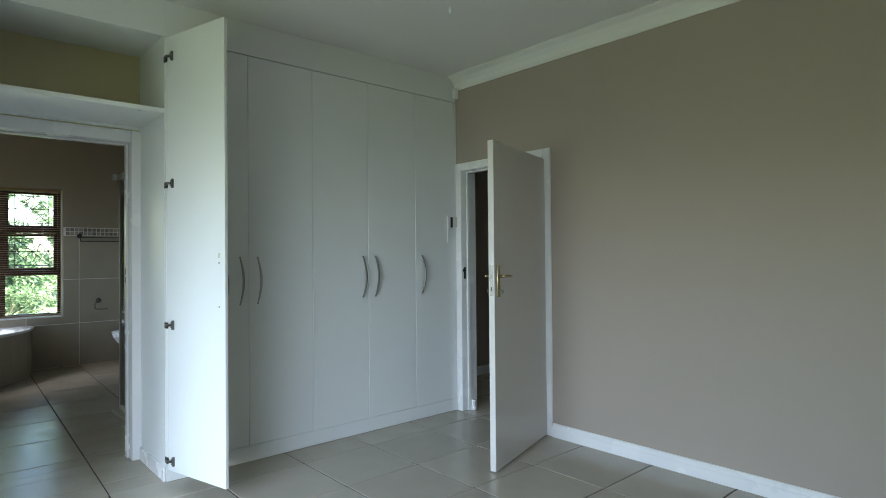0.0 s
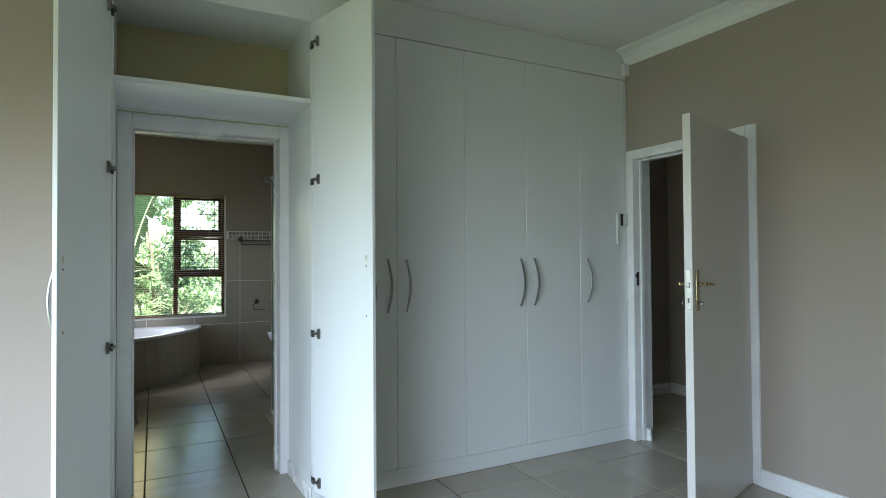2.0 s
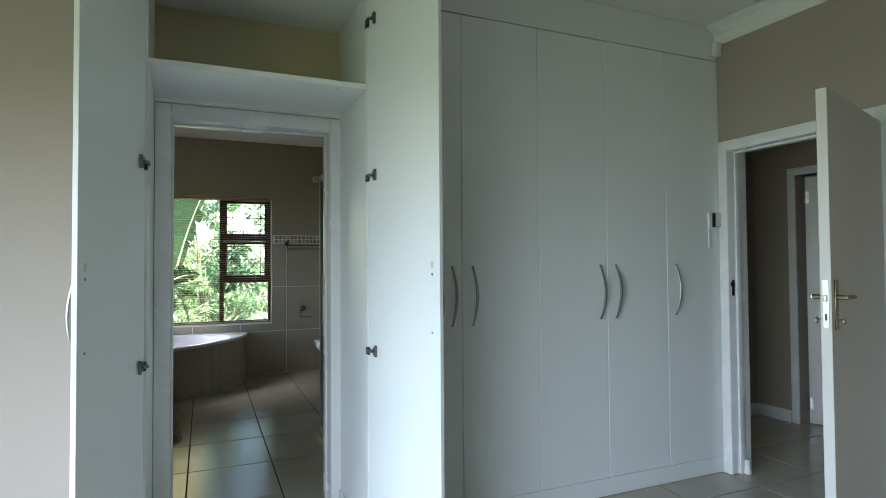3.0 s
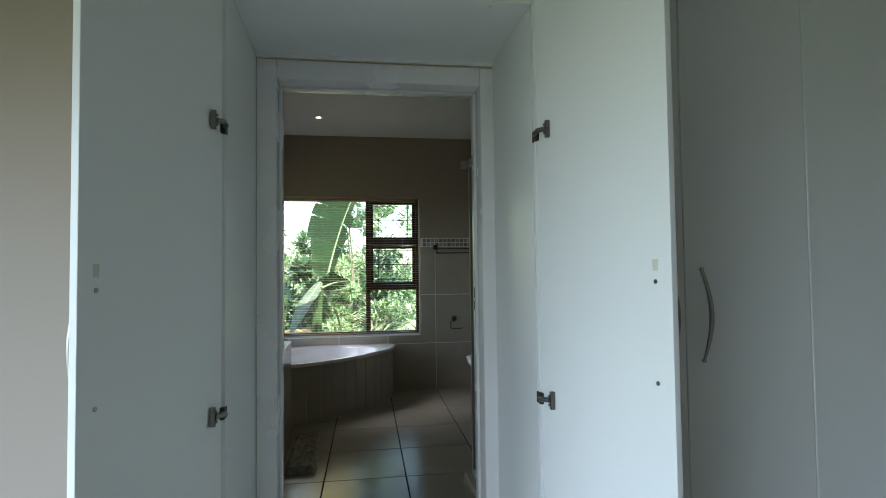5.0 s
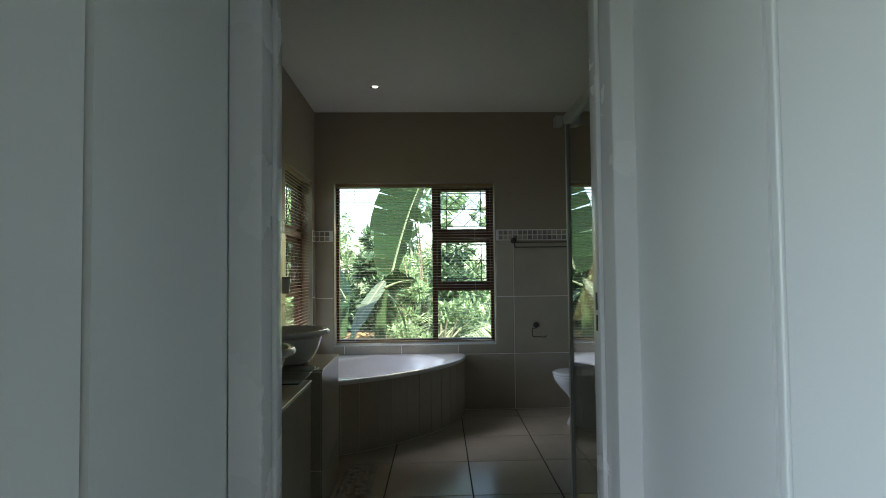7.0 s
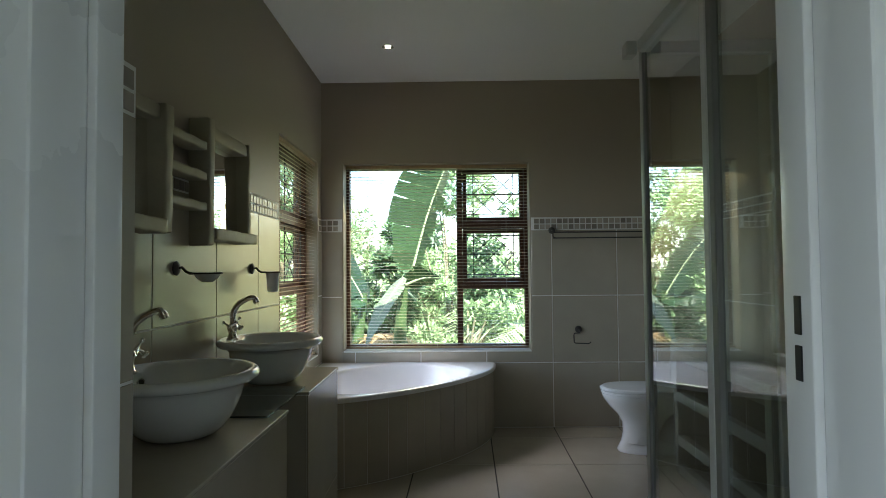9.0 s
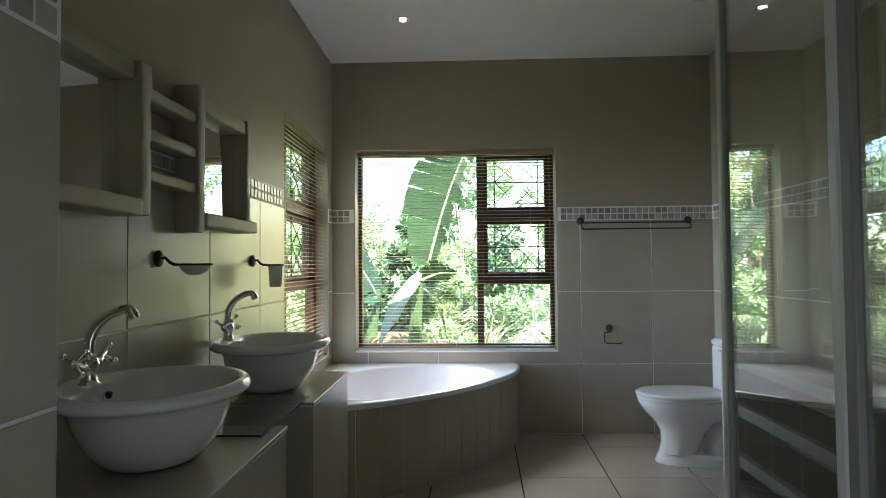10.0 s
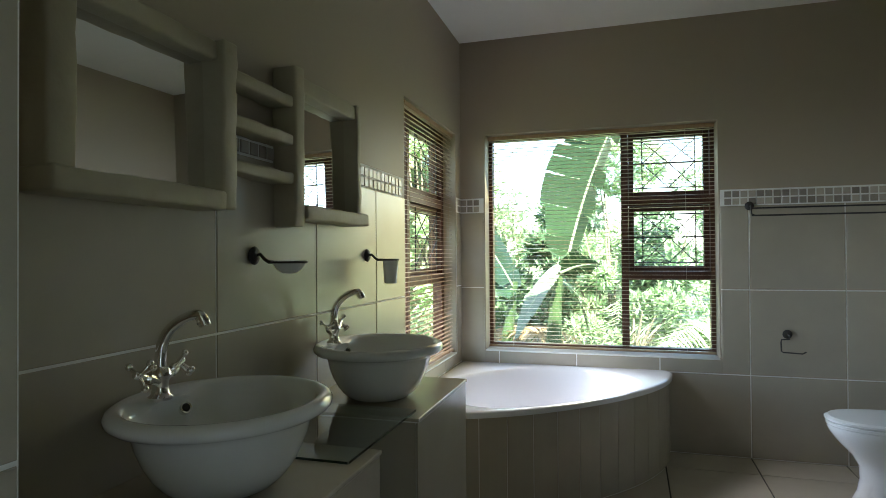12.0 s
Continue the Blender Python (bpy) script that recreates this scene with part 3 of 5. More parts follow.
def window_unit(name, m, width, z0, z1, flip, label, at_mullion=0.613, fw=0.045):
    """A timber window along x from 0 to width: one fixed light, then a column of two opening sashes over a fixed light."""
    root = thing(name, label, "window", m, "", "structure")
    dep = 0.07
    mul = width * at_mullion

    def X(a):
        return width - a if flip else a

    def bar(n, a0, a1, s, e, y0=-dep / 2, y1=dep / 2, parent=None):
        bm = bmesh.new()
        soft_box(bm, min(X(a0), X(a1)), y0, s, max(X(a0), X(a1)), y1, e, 0.004)
        return part(n, bm, TIMBER, parent or root)

    def pane(a0, a1, s, e, parent):
        bm = bmesh.new()
        box(bm, min(X(a0), X(a1)), -0.002, s, max(X(a0), X(a1)), 0.002, e)
        p = part("pane", bm, PANE, parent)
        p.visible_shadow = False
    bar("frame", 0, fw, z0, z1)
    bar("frame", width - fw, width, z0, z1)
    bar("frame", fw, width - fw, z1 - fw, z1)
    bar("frame", fw, width - fw, z0, z0 + fw)
    bar("mullion", mul - 0.025, mul + 0.025, z0 + fw, z1 - fw)
    pane(fw, mul - 0.025, z0 + fw, z1 - fw, root)
    t1, t2 = z0 + 0.339 * (z1 - z0), z0 + 0.672 * (z1 - z0)
    for z in (t1, t2):
        bar("transom", mul + 0.025, width - fw, z - 0.03, z + 0.03)
    pane(mul + 0.025, width - fw, z0 + fw, t1 - 0.03, root)
    for s, e in ((t1 + 0.03, t2 - 0.03), (t2 + 0.03, z1 - fw)):
        a0, a1 = mul + 0.027, width - fw - 0.002
        sash = bar("sash", a0, a0 + 0.035, s + 0.002, e - 0.002, 0.0, 0.05)
        bar("stile", a1 - 0.035, a1, s + 0.002, e - 0.002, 0.0, 0.05, sash)
        bar("rail", a0 + 0.035, a1 - 0.035, s + 0.002, s + 0.037, 0.0, 0.05, sash)
        bar("rail", a0 + 0.035, a1 - 0.035, e - 0.037, e - 0.002, 0.0, 0.05, sash)
        pane(a0 + 0.035, a1 - 0.035, s + 0.037, e - 0.037, sash)
        # wrought burglar bars: two rails, two uprights, crossing diagonals
        bm = bmesh.new()
        p0, p1, q0, q1 = min(X(a0 + 0.03), X(a1 - 0.03)), max(X(a0 + 0.03), X(a1 - 0.03)), s + 0.03, e - 0.03
        w = p1 - p0
        y = -0.03
        for u in (0.13, 0.87):
            rod(bm, (p0 + u * w, y, q0), (p0 + u * w, y, q1), 0.0045, 6)
        for v in (0.08, 0.52, 0.92):
            rod(bm, (p0, y, q0 + v * (q1 - q0)), (p1, y, q0 + v * (q1 - q0)), 0.0045, 6)
        for (u0, v0), (u1, v1) in [((a_, v_), (b_, w_)) for a_, b_ in ((0.13, 0.5), (0.5, 0.87)) for lo_, hi_ in ((0.08, 0.52), (0.52, 0.92)) for v_, w_ in ((lo_, hi_), (hi_, lo_))]:
            rod(bm, (p0 + u0 * w, y - 0.004, q0 + v0 * (q1 - q0)), (p0 + u1 * w, y - 0.004, q0 + v1 * (q1 - q0)), 0.0036, 6)
        part("burglar_bars", bm, IRON, root, "black iron bars in a diamond pattern")
    return root


window_unit("window_1", pose(-0.107, BY1 + 0.175, 0), 1.544, 0.63, 2.175, False, "brown timber window with fixed and opening lights", 0.626, 0.028)
window_unit("window_2", pose(BX0 - 0.125, 7.445, 0, 0, 0, 90), 1.045, 0.63, 2.165, False, "brown timber side window with iron bars", 0.3)


def blind(name, m, width, z0, z1, label, tilt=-4, deep=0.022, material=LIT_SLAT):
    root = thing(name, label, "blind", m)
    bm = bmesh.new()
    soft_box(bm, 0.004, -0.014, z1 - 0.03, width - 0.004, 0.014, z1 - 0.002, 0.002)
    part("headrail", bm, BLIND, root)
    bm = bmesh.new()
    soft_box(bm, 0.006, -0.0125, z0 + 0.004, width - 0.006, 0.0125, z0 + 0.02, 0.003)
    part("bottom_rail", bm, BLIND, root)
    bm = bmesh.new()
    n = 5
    rows = [[bm.verts.new((x, deep * (k / n - 0.5), 0.0016 * (1 - (2 * k / n - 1) ** 2) + dz)) for k in range(n + 1)] for x in (0.006, width - 0.006) for dz in (0, -0.0009)]
    for a, b in ((0, 2), (1, 3)):
        for k in range(n):
            bm.faces.new((rows[a][k], rows[a][k + 1], rows[b][k + 1], rows[b][k]))
    for k in (0, n):
        bm.faces.new((rows[0][k], rows[1][k], rows[3][k], rows[2][k]))
    slat = mesh_of("slat", bm, material)
    z = z0 + 0.042
    while z < z1 - 0.035:
        s = new("slat", slat)
        s.parent = root
        s.matrix_basis = pose(0, 0, z, random.uniform(-3, 3) + tilt, 0, random.uniform(-0.06, 0.06))
        z += 0.027
    for u in (0.12, 0.5, 0.88):
        bm = bmesh.new()
        for y in (-0.0135, 0.0135):
            rod(bm, (u * width, y, z0 + 0.01), (u * width, y, z1 - 0.02), 0.0007, 5)
        part("ladder_cord", bm, material, root)
    return root


blind("venetian_blind", pose(-0.104, BY1 + 0.085, 0), 1.538, 0.632, 2.173, "brown slatted venetian blind, lowered with slats open")
blind("venetian_blind", pose(BX0 - 0.03, 7.448, 0, 0, 0, 90), 1.039, 0.627, 2.163, "brown slatted venetian blind on the side window, slats open", 10, 0.016, BLIND)


# ---- corner bath ----
bath = thing("corner_bath", "white corner bath built into a curved tiled surround", "bath", pose(BX0 + 0.004, BY1 - 0.004, 0))
R, RIM = 1.43, 0.535


def front(u, r=R):
    """The curved front from the left wall (u 0) to the back wall (u 1), round the room corner."""
    a = u * math.pi / 2
    k = r * (1 - 0.055 * math.sin(2 * a) ** 2)
    return k * math.sin(a), -k * math.cos(a)


N = 48
outer = [front(k / N) for k in range(N + 1)]
cx, cy = 0.60, -0.60


def inset(x, y, f):
    return cx + (x - cx) * f, cy + (y - cy) * f


def basin_ring(f):
    """The oval bowl, a superellipse turned to the corner."""
    ring = []
    for k in range(4 * N // 2):
        a = 2 * math.pi * k / (2 * N)
        p, q = math.cos(a), math.sin(a)
        e = (abs(p) ** 2.4 + abs(q) ** 2.4) ** (-1 / 2.4)
        u, v = 0.64 * e * p * f, 0.47 * e * q * f
        ring.append((cx + 0.02 + (u - v) * 0.7071, cy - 0.02 + (u + v) * 0.7071))
    return ring


bm = bmesh.new()
M = 2 * N
edge = []
for k in range(M):
    a = 2 * math.pi * k / M
    d = Vector((math.cos(a + math.pi / 4), math.sin(a + math.pi / 4)))
    best = 9.0
    if d.x < 0:
        best = min(best, -cx / d.x)
    if d.y > 0:
        best = min(best, -cy / d.y)
    lo_, hi_ = 0.0, 3.0
    for _ in range(30):
        mid_ = (lo_ + hi_) / 2
        px, py = cx + d.x * mid_, cy + d.y * mid_
        th = math.atan2(px, -py) if px > 0 or py < 0 else 0
        inside = math.hypot(px, py) < R * (1 - 0.055 * math.sin(2 * th) ** 2)
        lo_, hi_ = (mid_, hi_) if inside else (lo_, mid_)
    best = min(best, lo_)
    edge.append((cx + d.x * best, cy + d.y * best))
levels = [([inset(x, y, 1.0) for x, y in edge], RIM - 0.03), ([inset(x, y, 1.0) for x, y in edge], RIM - 0.008), ([inset(x, y, 0.992) for x, y in edge], RIM), ([inset(x, y, 0.965) for x, y in edge], RIM + 0.002)]
for f, z in ((1.03, RIM), (1.0, RIM - 0.006), (0.97, RIM - 0.03), (0.93, RIM - 0.12), (0.87, RIM - 0.25), (0.78, RIM - 0.36), (0.6, RIM - 0.40), (0.2, RIM - 0.41)):
    levels.append((basin_ring(f), z))
rings = [[bm.verts.new((x, y, z)) for x, y in ring] for ring, z in levels]
for a, b in zip(rings, rings[1:]):
    for k in range(M):
        bm.faces.new((a[k], a[(k + 1) % M], b[(k + 1) % M], b[k]))
bm.faces.new(rings[-1])
part("tub", bm, ACRYLIC, bath, crease=60)
bm = bmesh.new()
body = [(x * 0.985, y * 0.985) for x, y in outer]
lowv = [bm.verts.new((x, y, 0)) for x, y in body]
topv = [bm.verts.new((x, y, RIM - 0.031)) for x, y in body]
for k in range(N):
    bm.faces.new((lowv[k], lowv[k + 1], topv[k + 1], topv[k]))
part("surround", bm, WALL_GROUT, bath, "pale grout bed of the curved surround")
# narrow tiles set round the curve
strips = 15
for k in range(strips):
    bm = bmesh.new()
    u0, u1 = (k + 0.012) / strips, (k + 0.988) / strips
    grid = []
    for j in range(4):
        x, y = front(u0 + (u1 - u0) * j / 3, R * 0.985)
        grid.append((x, y))
    for s, e in ((0.004, RIM - 0.034),):
        v = [[bm.verts.new((x * f, y * f, z)) for x, y in grid] for f in (0.999, 1.0019) for z in (s, e)]
        for j in range(3):
            bm.faces.new((v[2][j], v[2][j + 1], v[3][j + 1], v[3][j]))
            bm.faces.new((v[1][j], v[1][j + 1], v[3][j + 1], v[3][j]))
        for j in (0, 3):
            bm.faces.new((v[0][j], v[1][j], v[3][j], v[2][j]))
    part("tile", bm, WALL_TILE, bath, smooth=False)

# ---- vanity: two tiled piers with basins, glass plate over the gap ----


def pier(name, y0, y1, label):
    root = thing(name, label, "vanity", pose(0, 0, 0), "vanity piers")
    bm = bmesh.new()
    box(bm, BX0 + 0.001, y0 + 0.004, 0, 0.184, y1 - 0.004, 0.776)
    part("core", bm, WALL_GROUT, root)
    cuts = [0.0, 0.245, 0.776]
    for s, e in zip(cuts, cuts[1:]):
        bm = bmesh.new()
        soft_box(bm, 0.1845, y0 + 0.002, s + 0.002, 0.192, y1 - 0.002, e - 0.002, 0.0015, 1)
        part("tile", bm, WALL_TILE, root, smooth=False)
        for y in (y0, y1 - 0.0045):
            bm = bmesh.new()
            soft_box(bm, BX0 + 0.002, y, s + 0.002, 0.184, y + 0.0045, e - 0.002, 0.0015, 1)
            part("tile", bm, WALL_TILE, root, smooth=False)
    bm = bmesh.new()
    soft_box(bm, BX0 + 0.002, y0 - 0.002, 0.778, 0.197, y1 + 0.002, 0.79, 0.003)
    part("top_tile", bm, WALL_TILE, root, smooth=False)
    return root


pier("vanity_pier", 5.03, 5.945, "grey tiled vanity pier below a round basin")
pier("vanity_pier", 6.25, 6.86, "grey tiled vanity pier beside the bath")
plate = thing("glass_plate", "clear greenish glass plate lying across the vanity gap", "glass shelf", pose(0, 0, 0))
bm = bmesh.new()
soft_box(bm, BX0 + 0.004, 5.820, 0.7905, 0.160, 6.325, 0.7985, 0.0015)
sheet = part("plate", bm, PLATE_GLASS, plate)
for x0, y0, x1, y1 in ((BX0 + 0.006, 5.8185, 0.1585, 5.8198), (0.1602, 5.822, 0.1615, 6.323)):
    bm = bmesh.new()
    box(bm, x0, y0, 0.7915, x1, y1, 0.7975)
    part("edge", bm, GLASS_EDGE, sheet, "dark polished glass edge", smooth=False)


def vessel_basin(name, x, y, label):
    root = thing(name, label, "basin", pose(x, y, 0.7905), "basins on the vanity")
    bm = bmesh.new()
    prof = [(0, 0.0), (0.09, 0.0), (0.104, 0.002), (0.116, 0.009), (0.135, 0.026), (0.152, 0.048), (0.167, 0.076), (0.179, 0.106), (0.187, 0.134), (0.194, 0.147), (0.208, 0.150), (0.224, 0.154), (0.232, 0.162), (0.233, 0.172), (0.227, 0.181), (0.216, 0.185), (0.205, 0.183), (0.196, 0.174), (0.188, 0.15), (0.173, 0.11), (0.15, 0.07), (0.115, 0.04), (0.07, 0.026), (0.03, 0.021), (0, 0.02)]
    lathe(bm, [(r * 1.0, z * 1.07) for r, z in prof], 72, Matrix(), 1.0, 1.07)
    for v in bm.verts:
        r = math.hypot(v.co.x, v.co.y)
        if v.co.x < -0.1 and v.co.z > 0.14 and r < 0.215:
            k = min(1, (-v.co.x - 0.1) / 0.08) * max(0.0, 1 - (v.co.y / 0.13) ** 2)
            v.co.x += 0.035 * k
            v.co.z += (0.184 - v.co.z) * k
    part("bowl", bm, CERAMIC, root, crease=60)
    bm = bmesh.new()
    lathe(bm, [(0, 0.0215), (0.026, 0.0215), (0.028, 0.023), (0.024, 0.026), (0.01, 0.027), (0, 0.027)], 20)
    part("drain", bm, CHROME, root, "chrome drain")
    bm = bmesh.new()
    m = Matrix.Translation((-0.156, 0.055, 0.147)) @ Matrix.Rotation(radians(-18), 4, "Z") @ Matrix.Rotation(radians(66), 4, "Y")
    lathe(bm, [(0.009, 0.004), (0.014, 0.006), (0.016, 0.003), (0.016, -0.006)], 18, m)
    ov = part("overflow", bm, CHROME, root, "chrome overflow ring")
    bm = bmesh.new()
    lathe(bm, [(0, 0.0045), (0.0105, 0.0045), (0.0105, -0.005), (0, -0.005)], 14, m)
    part("overflow_hole", bm, BLACK, ov)
    return root


def pillar_tap(name, x, y, z, label):
    """A swan-neck basin mixer with two cross handles, its spout to +x."""
    root = thing(name, label, "tap", pose(x, y, z, 0, 0, 12), "taps on the basins")
    bm = bmesh.new()
    lathe(bm, [(0, 0), (0.026, 0), (0.027, 0.006), (0.02, 0.012), (0.017, 0.03), (0.019, 0.045), (0.024, 0.055), (0.02, 0.066), (0.0145, 0.074), (0, 0.078)], 24)
    for s in (-1, 1):
        rod(bm, (0, 0, 0.04), (0, s * 0.045, 0.055), 0.011, 14)
        rod(bm, (0, s * 0.042, 0.054), (0, s * 0.056, 0.059), 0.0145, 14)
    part("body", bm, CHROME, root, crease=45)
    bm = bmesh.new()
    knots = [Vector(p) for p in ((0, 0, 0.05), (0.0, 0, 0.085), (0.004, 0, 0.122), (0.02, 0, 0.154), (0.046, 0, 0.176), (0.072, 0, 0.188), (0.091, 0, 0.19), (0.098, 0, 0.18))]
    pts, rad = [], []
    for k in range(len(knots) - 1):
        p0, p1, p2, p3 = knots[max(0, k - 1)], knots[k], knots[k + 1], knots[min(len(knots) - 1, k + 2)]
        for q in range(4):
            u = q / 4
            pts.append(0.5 * (2 * p1 + (p2 - p0) * u + (2 * p0 - 5 * p1 + 4 * p2 - p3) * u * u + (3 * p1 - p0 - 3 * p2 + p3) * u ** 3))
    pts.append(knots[-1])
    rad = [0.0135 - 0.003 * k / len(pts) for k in range(len(pts))]
    tube(bm, pts, rad, 14)
    end, d = Vector(pts[-1]), (Vector(pts[-1]) - Vector(pts[-2])).normalized()
    part("spout", bm, CHROME, root, crease=60)
    bm = bmesh.new()
    rod(bm, end - d * 0.006, end + d * 0.016, 0.0135, 20)
    rod(bm, end + d * 0.004, end + d * 0.008, 0.0148, 16)
    part("aerator", bm, CHROME, root)
    for s in (-1, 1):
        bm = bmesh.new()
        axis = Vector((0, s * 0.92, 0.34)).normalized()
        c = Vector((0, s * 0.056, 0.059)) + axis * 0.026
        rod(bm, c - axis * 0.03, c + axis * 0.008, 0.009, 12)
        u = Vector((1, 0, 0))
        v = axis.cross(u)
        for w in (u, -u, v, -v):
            w2 = (w * 0.8 + (u if abs(w.dot(u)) < 0.1 else v) * 0.55).normalized()
            rod(bm, c, c + w2 * 0.03, 0.005, 8, 0.004)
            ball(bm, c + w2 * 0.033, 0.0085, 10)
        ball(bm, c + axis * 0.011, 0.009, 10)
        part("cross_handle", bm, CHROME, root, crease=45)
    return root


vessel_basin("vessel_basin", -0.052, 5.635, "round white ceramic vessel basin on the near pier")
vessel_basin("vessel_basin", -0.04, 6.495, "round white ceramic vessel basin beside the bath")
pillar_tap("basin_tap", -0.198, 5.60, 0.981, "chrome swan-neck basin mixer with cross handles")
pillar_tap("basin_tap", -0.2, 6.45, 0.981, "chrome swan-neck basin mixer with cross handles")


# ---- wall unit over the basins ----
unit = thing("mirror_unit", "rough plastered wall unit with two mirrors and shelves", "mirror cabinet", pose(0, 0, 0))
FX = BX0 + 0.075


def lump(n, x0, y0, z0, x1, y1, z1, material=PLASTER, r=0.008):
    """One hand-trowelled member: its long faces are cut every few centimetres and left uneven."""
    bm = bmesh.new()
    soft_box(bm, x0, y0, z0, x1, y1, z1, r, 3)
    for axis, a, b in ((1, y0, y1), (2, z0, z1)):
        for k in range(1, int((b - a) / 0.03)):
            p, d = [0, 0, 0], [0, 0, 0]
            p[axis], d[axis] = a + (b - a) * k / int((b - a) / 0.03), 1
            bmesh.ops.bisect_plane(bm, geom=bm.verts[:] + bm.edges[:] + bm.faces[:], plane_co=p, plane_no=d)
    for v in bm.verts:
        if v.co.x > x0 + 0.004:
            v.co += noise.noise_vector(v.co * 14) * 0.0045 + noise.noise_vector(v.co * 45) * 0.0015
    return part(n, bm, material, unit, crease=50)


lump("side_post", BX0, 5.828, 1.43, FX + 0.014, 5.888, 1.885)
lump("side_post", BX0, 6.192, 1.40, FX + 0.014, 6.25, 1.93)
lump("side_post", BX0, 6.70, 1.43, FX - 0.004, 6.74, 1.925)
lump("side_post", BX0, 5.33, 1.43, FX + 0.01, 5.395, 1.89)
lump("sill_beam", BX0, 5.325, 1.425, FX + 0.03, 5.822, 1.475)
lump("sill_beam", BX0, 6.25, 1.425, FX + 0.022, 6.762, 1.475)
lump("top_beam", BX0, 5.395, 1.825, FX - 0.006, 5.828, 1.878)
lump("top_beam", BX0, 6.25, 1.86, FX - 0.01, 6.70, 1.918)
for z in (1.56, 1.685, 1.81):
    lump("shelf", BX0, 5.888, z - 0.022, FX + 0.006, 6.192, z + 0.014)
for y0, y1 in ((5.395, 5.828), (6.25, 6.70)):
    bm = bmesh.new()
    box(bm, BX0 + 0.0022, y0, 1.47, BX0 + 0.008, y1, 1.86 if y0 > 6 else 1.825)
    for v in bm.verts:
        if v.co.z < 1.5:
            v.co.x += 0.0065
        if y0 < 6:
            v.co.x += 0.033 * (v.co.y - y0)
    part("mirror", bm, MIRROR, unit, "silvered mirror")


def hook_base(bm, x, y, z):
    lathe(bm, [(0, 0), (0.027, 0), (0.029, 0.005), (0.022, 0.011), (0.012, 0.015), (0, 0.016)], 18, Matrix.Translation((x, y, z)) @ Matrix.Rotation(radians(90), 4, "Y"))


def soap_holder(name, y, cup):
    root = thing(name, "black iron wall holder with a frosted glass " + ("tumbler" if cup else "soap dish"), "soap holder" if not cup else "tumbler holder", pose(BX0 + 0.008, y, 1.305))
    bm = bmesh.new()
    hook_base(bm, 0, 0, 0)
    part("rose", bm, IRON, root)
    bm = bmesh.new()
    r = 0.036 if cup else 0.055
    cxx = 0.115 if cup else 0.125
    tube(bm, [(0.01, 0, 0), (0.025, 0, 0.004), (0.04, 0, -0.012), (0.055, 0, -0.02), (cxx - r, 0, -0.02)], 0.0055, 8)
    ring = [(cxx + r * math.cos(a), (r if cup else r * 0.8) * math.sin(a), -0.02) for a in [2 * math.pi * k / 24 for k in range(25)]]
    tube(bm, ring, 0.004, 8)
    part("ring", bm, IRON, root, crease=60)
    bm = bmesh.new()
    if cup:
        lathe(bm, [(0, -0.105), (0.025, -0.105), (0.028, -0.10), (0.035, -0.005), (0.037, 0.002), (0.034, 0.002), (0.026, -0.098), (0, -0.099)], 24, Matrix.Translation((cxx, 0, -0.02)))
    else:
        lathe(bm, [(0, -0.035), (0.02, -0.034), (0.04, -0.02), (0.054, 0.001), (0.057, 0.004), (0.053, 0.003), (0.038, -0.016), (0.018, -0.03), (0, -0.031)], 28, Matrix.Translation((cxx, 0, -0.02)), 1.0, 0.85)
    part("tumbler" if cup else "dish", bm, FROST, root, "frosted glass")


soap_holder("soap_dish_holder", 6.075, False)
soap_holder("tumbler_holder", 6.93, True)

rail = thing("towel_rail", "black iron double towel rail on the tiled wall", "towel rail", pose(0, 0, 0))
for x in (1.615, 2.42):
    bm = bmesh.new()
    lathe(bm, [(0, 0), (0.026, 0), (0.028, 0.006), (0.02, 0.012), (0.01, 0.016), (0, 0.016)], 18, Matrix.Translation((x, BY1 - 0.008, 1.605)) @ Matrix.Rotation(radians(90), 4, "X"))
    tube(bm, [(x, BY1 - 0.02, 1.605), (x, BY1 - 0.06, 1.60), (x, BY1 - 0.065, 1.575), (x, BY1 - 0.075, 1.55), (x + (0.02 if x < 2 else -0.02), BY1 - 0.075, 1.54)], 0.005, 8)
    part("bracket", bm, IRON, rail)
for y, z in ((BY1 - 0.05, 1.588), (BY1 - 0.075, 1.54)):
    bm = bmesh.new()
    rod(bm, (1.615, y, z), (2.42, y, z), 0.005, 8)
    part("bar", bm, IRON, rail)
tp = thing("toilet_roll_holder", "empty black iron toilet roll holder on tiles", "toilet roll holder", pose(1.82, BY1 - 0.008, 0.795))
bm = bmesh.new()
lathe(bm, [(0, 0), (0.026, 0), (0.028, 0.006), (0.02, 0.012), (0.01, 0.016), (0, 0.016)], 18, Matrix.Rotation(radians(90), 4, "X"))
part("rose", bm, IRON, tp)
bm = bmesh.new()
tube(bm, [(0, -0.012, 0), (0, -0.05, -0.005), (0, -0.055, -0.025), (-0.045, -0.055, -0.028), (-0.048, -0.055, -0.045), (-0.046, -0.055, -0.10), (-0.035, -0.055, -0.107), (0.07, -0.055, -0.112), (0.09, -0.055, -0.1)], 0.0045, 8)
part("hook", bm, IRON, tp)

# ---- toilet ----
toilet = thing("toilet", "white close-coupled ceramic toilet with closed seat", "toilet", pose(BX1 - 0.012, 8.02, 0, 0, 0, 180))


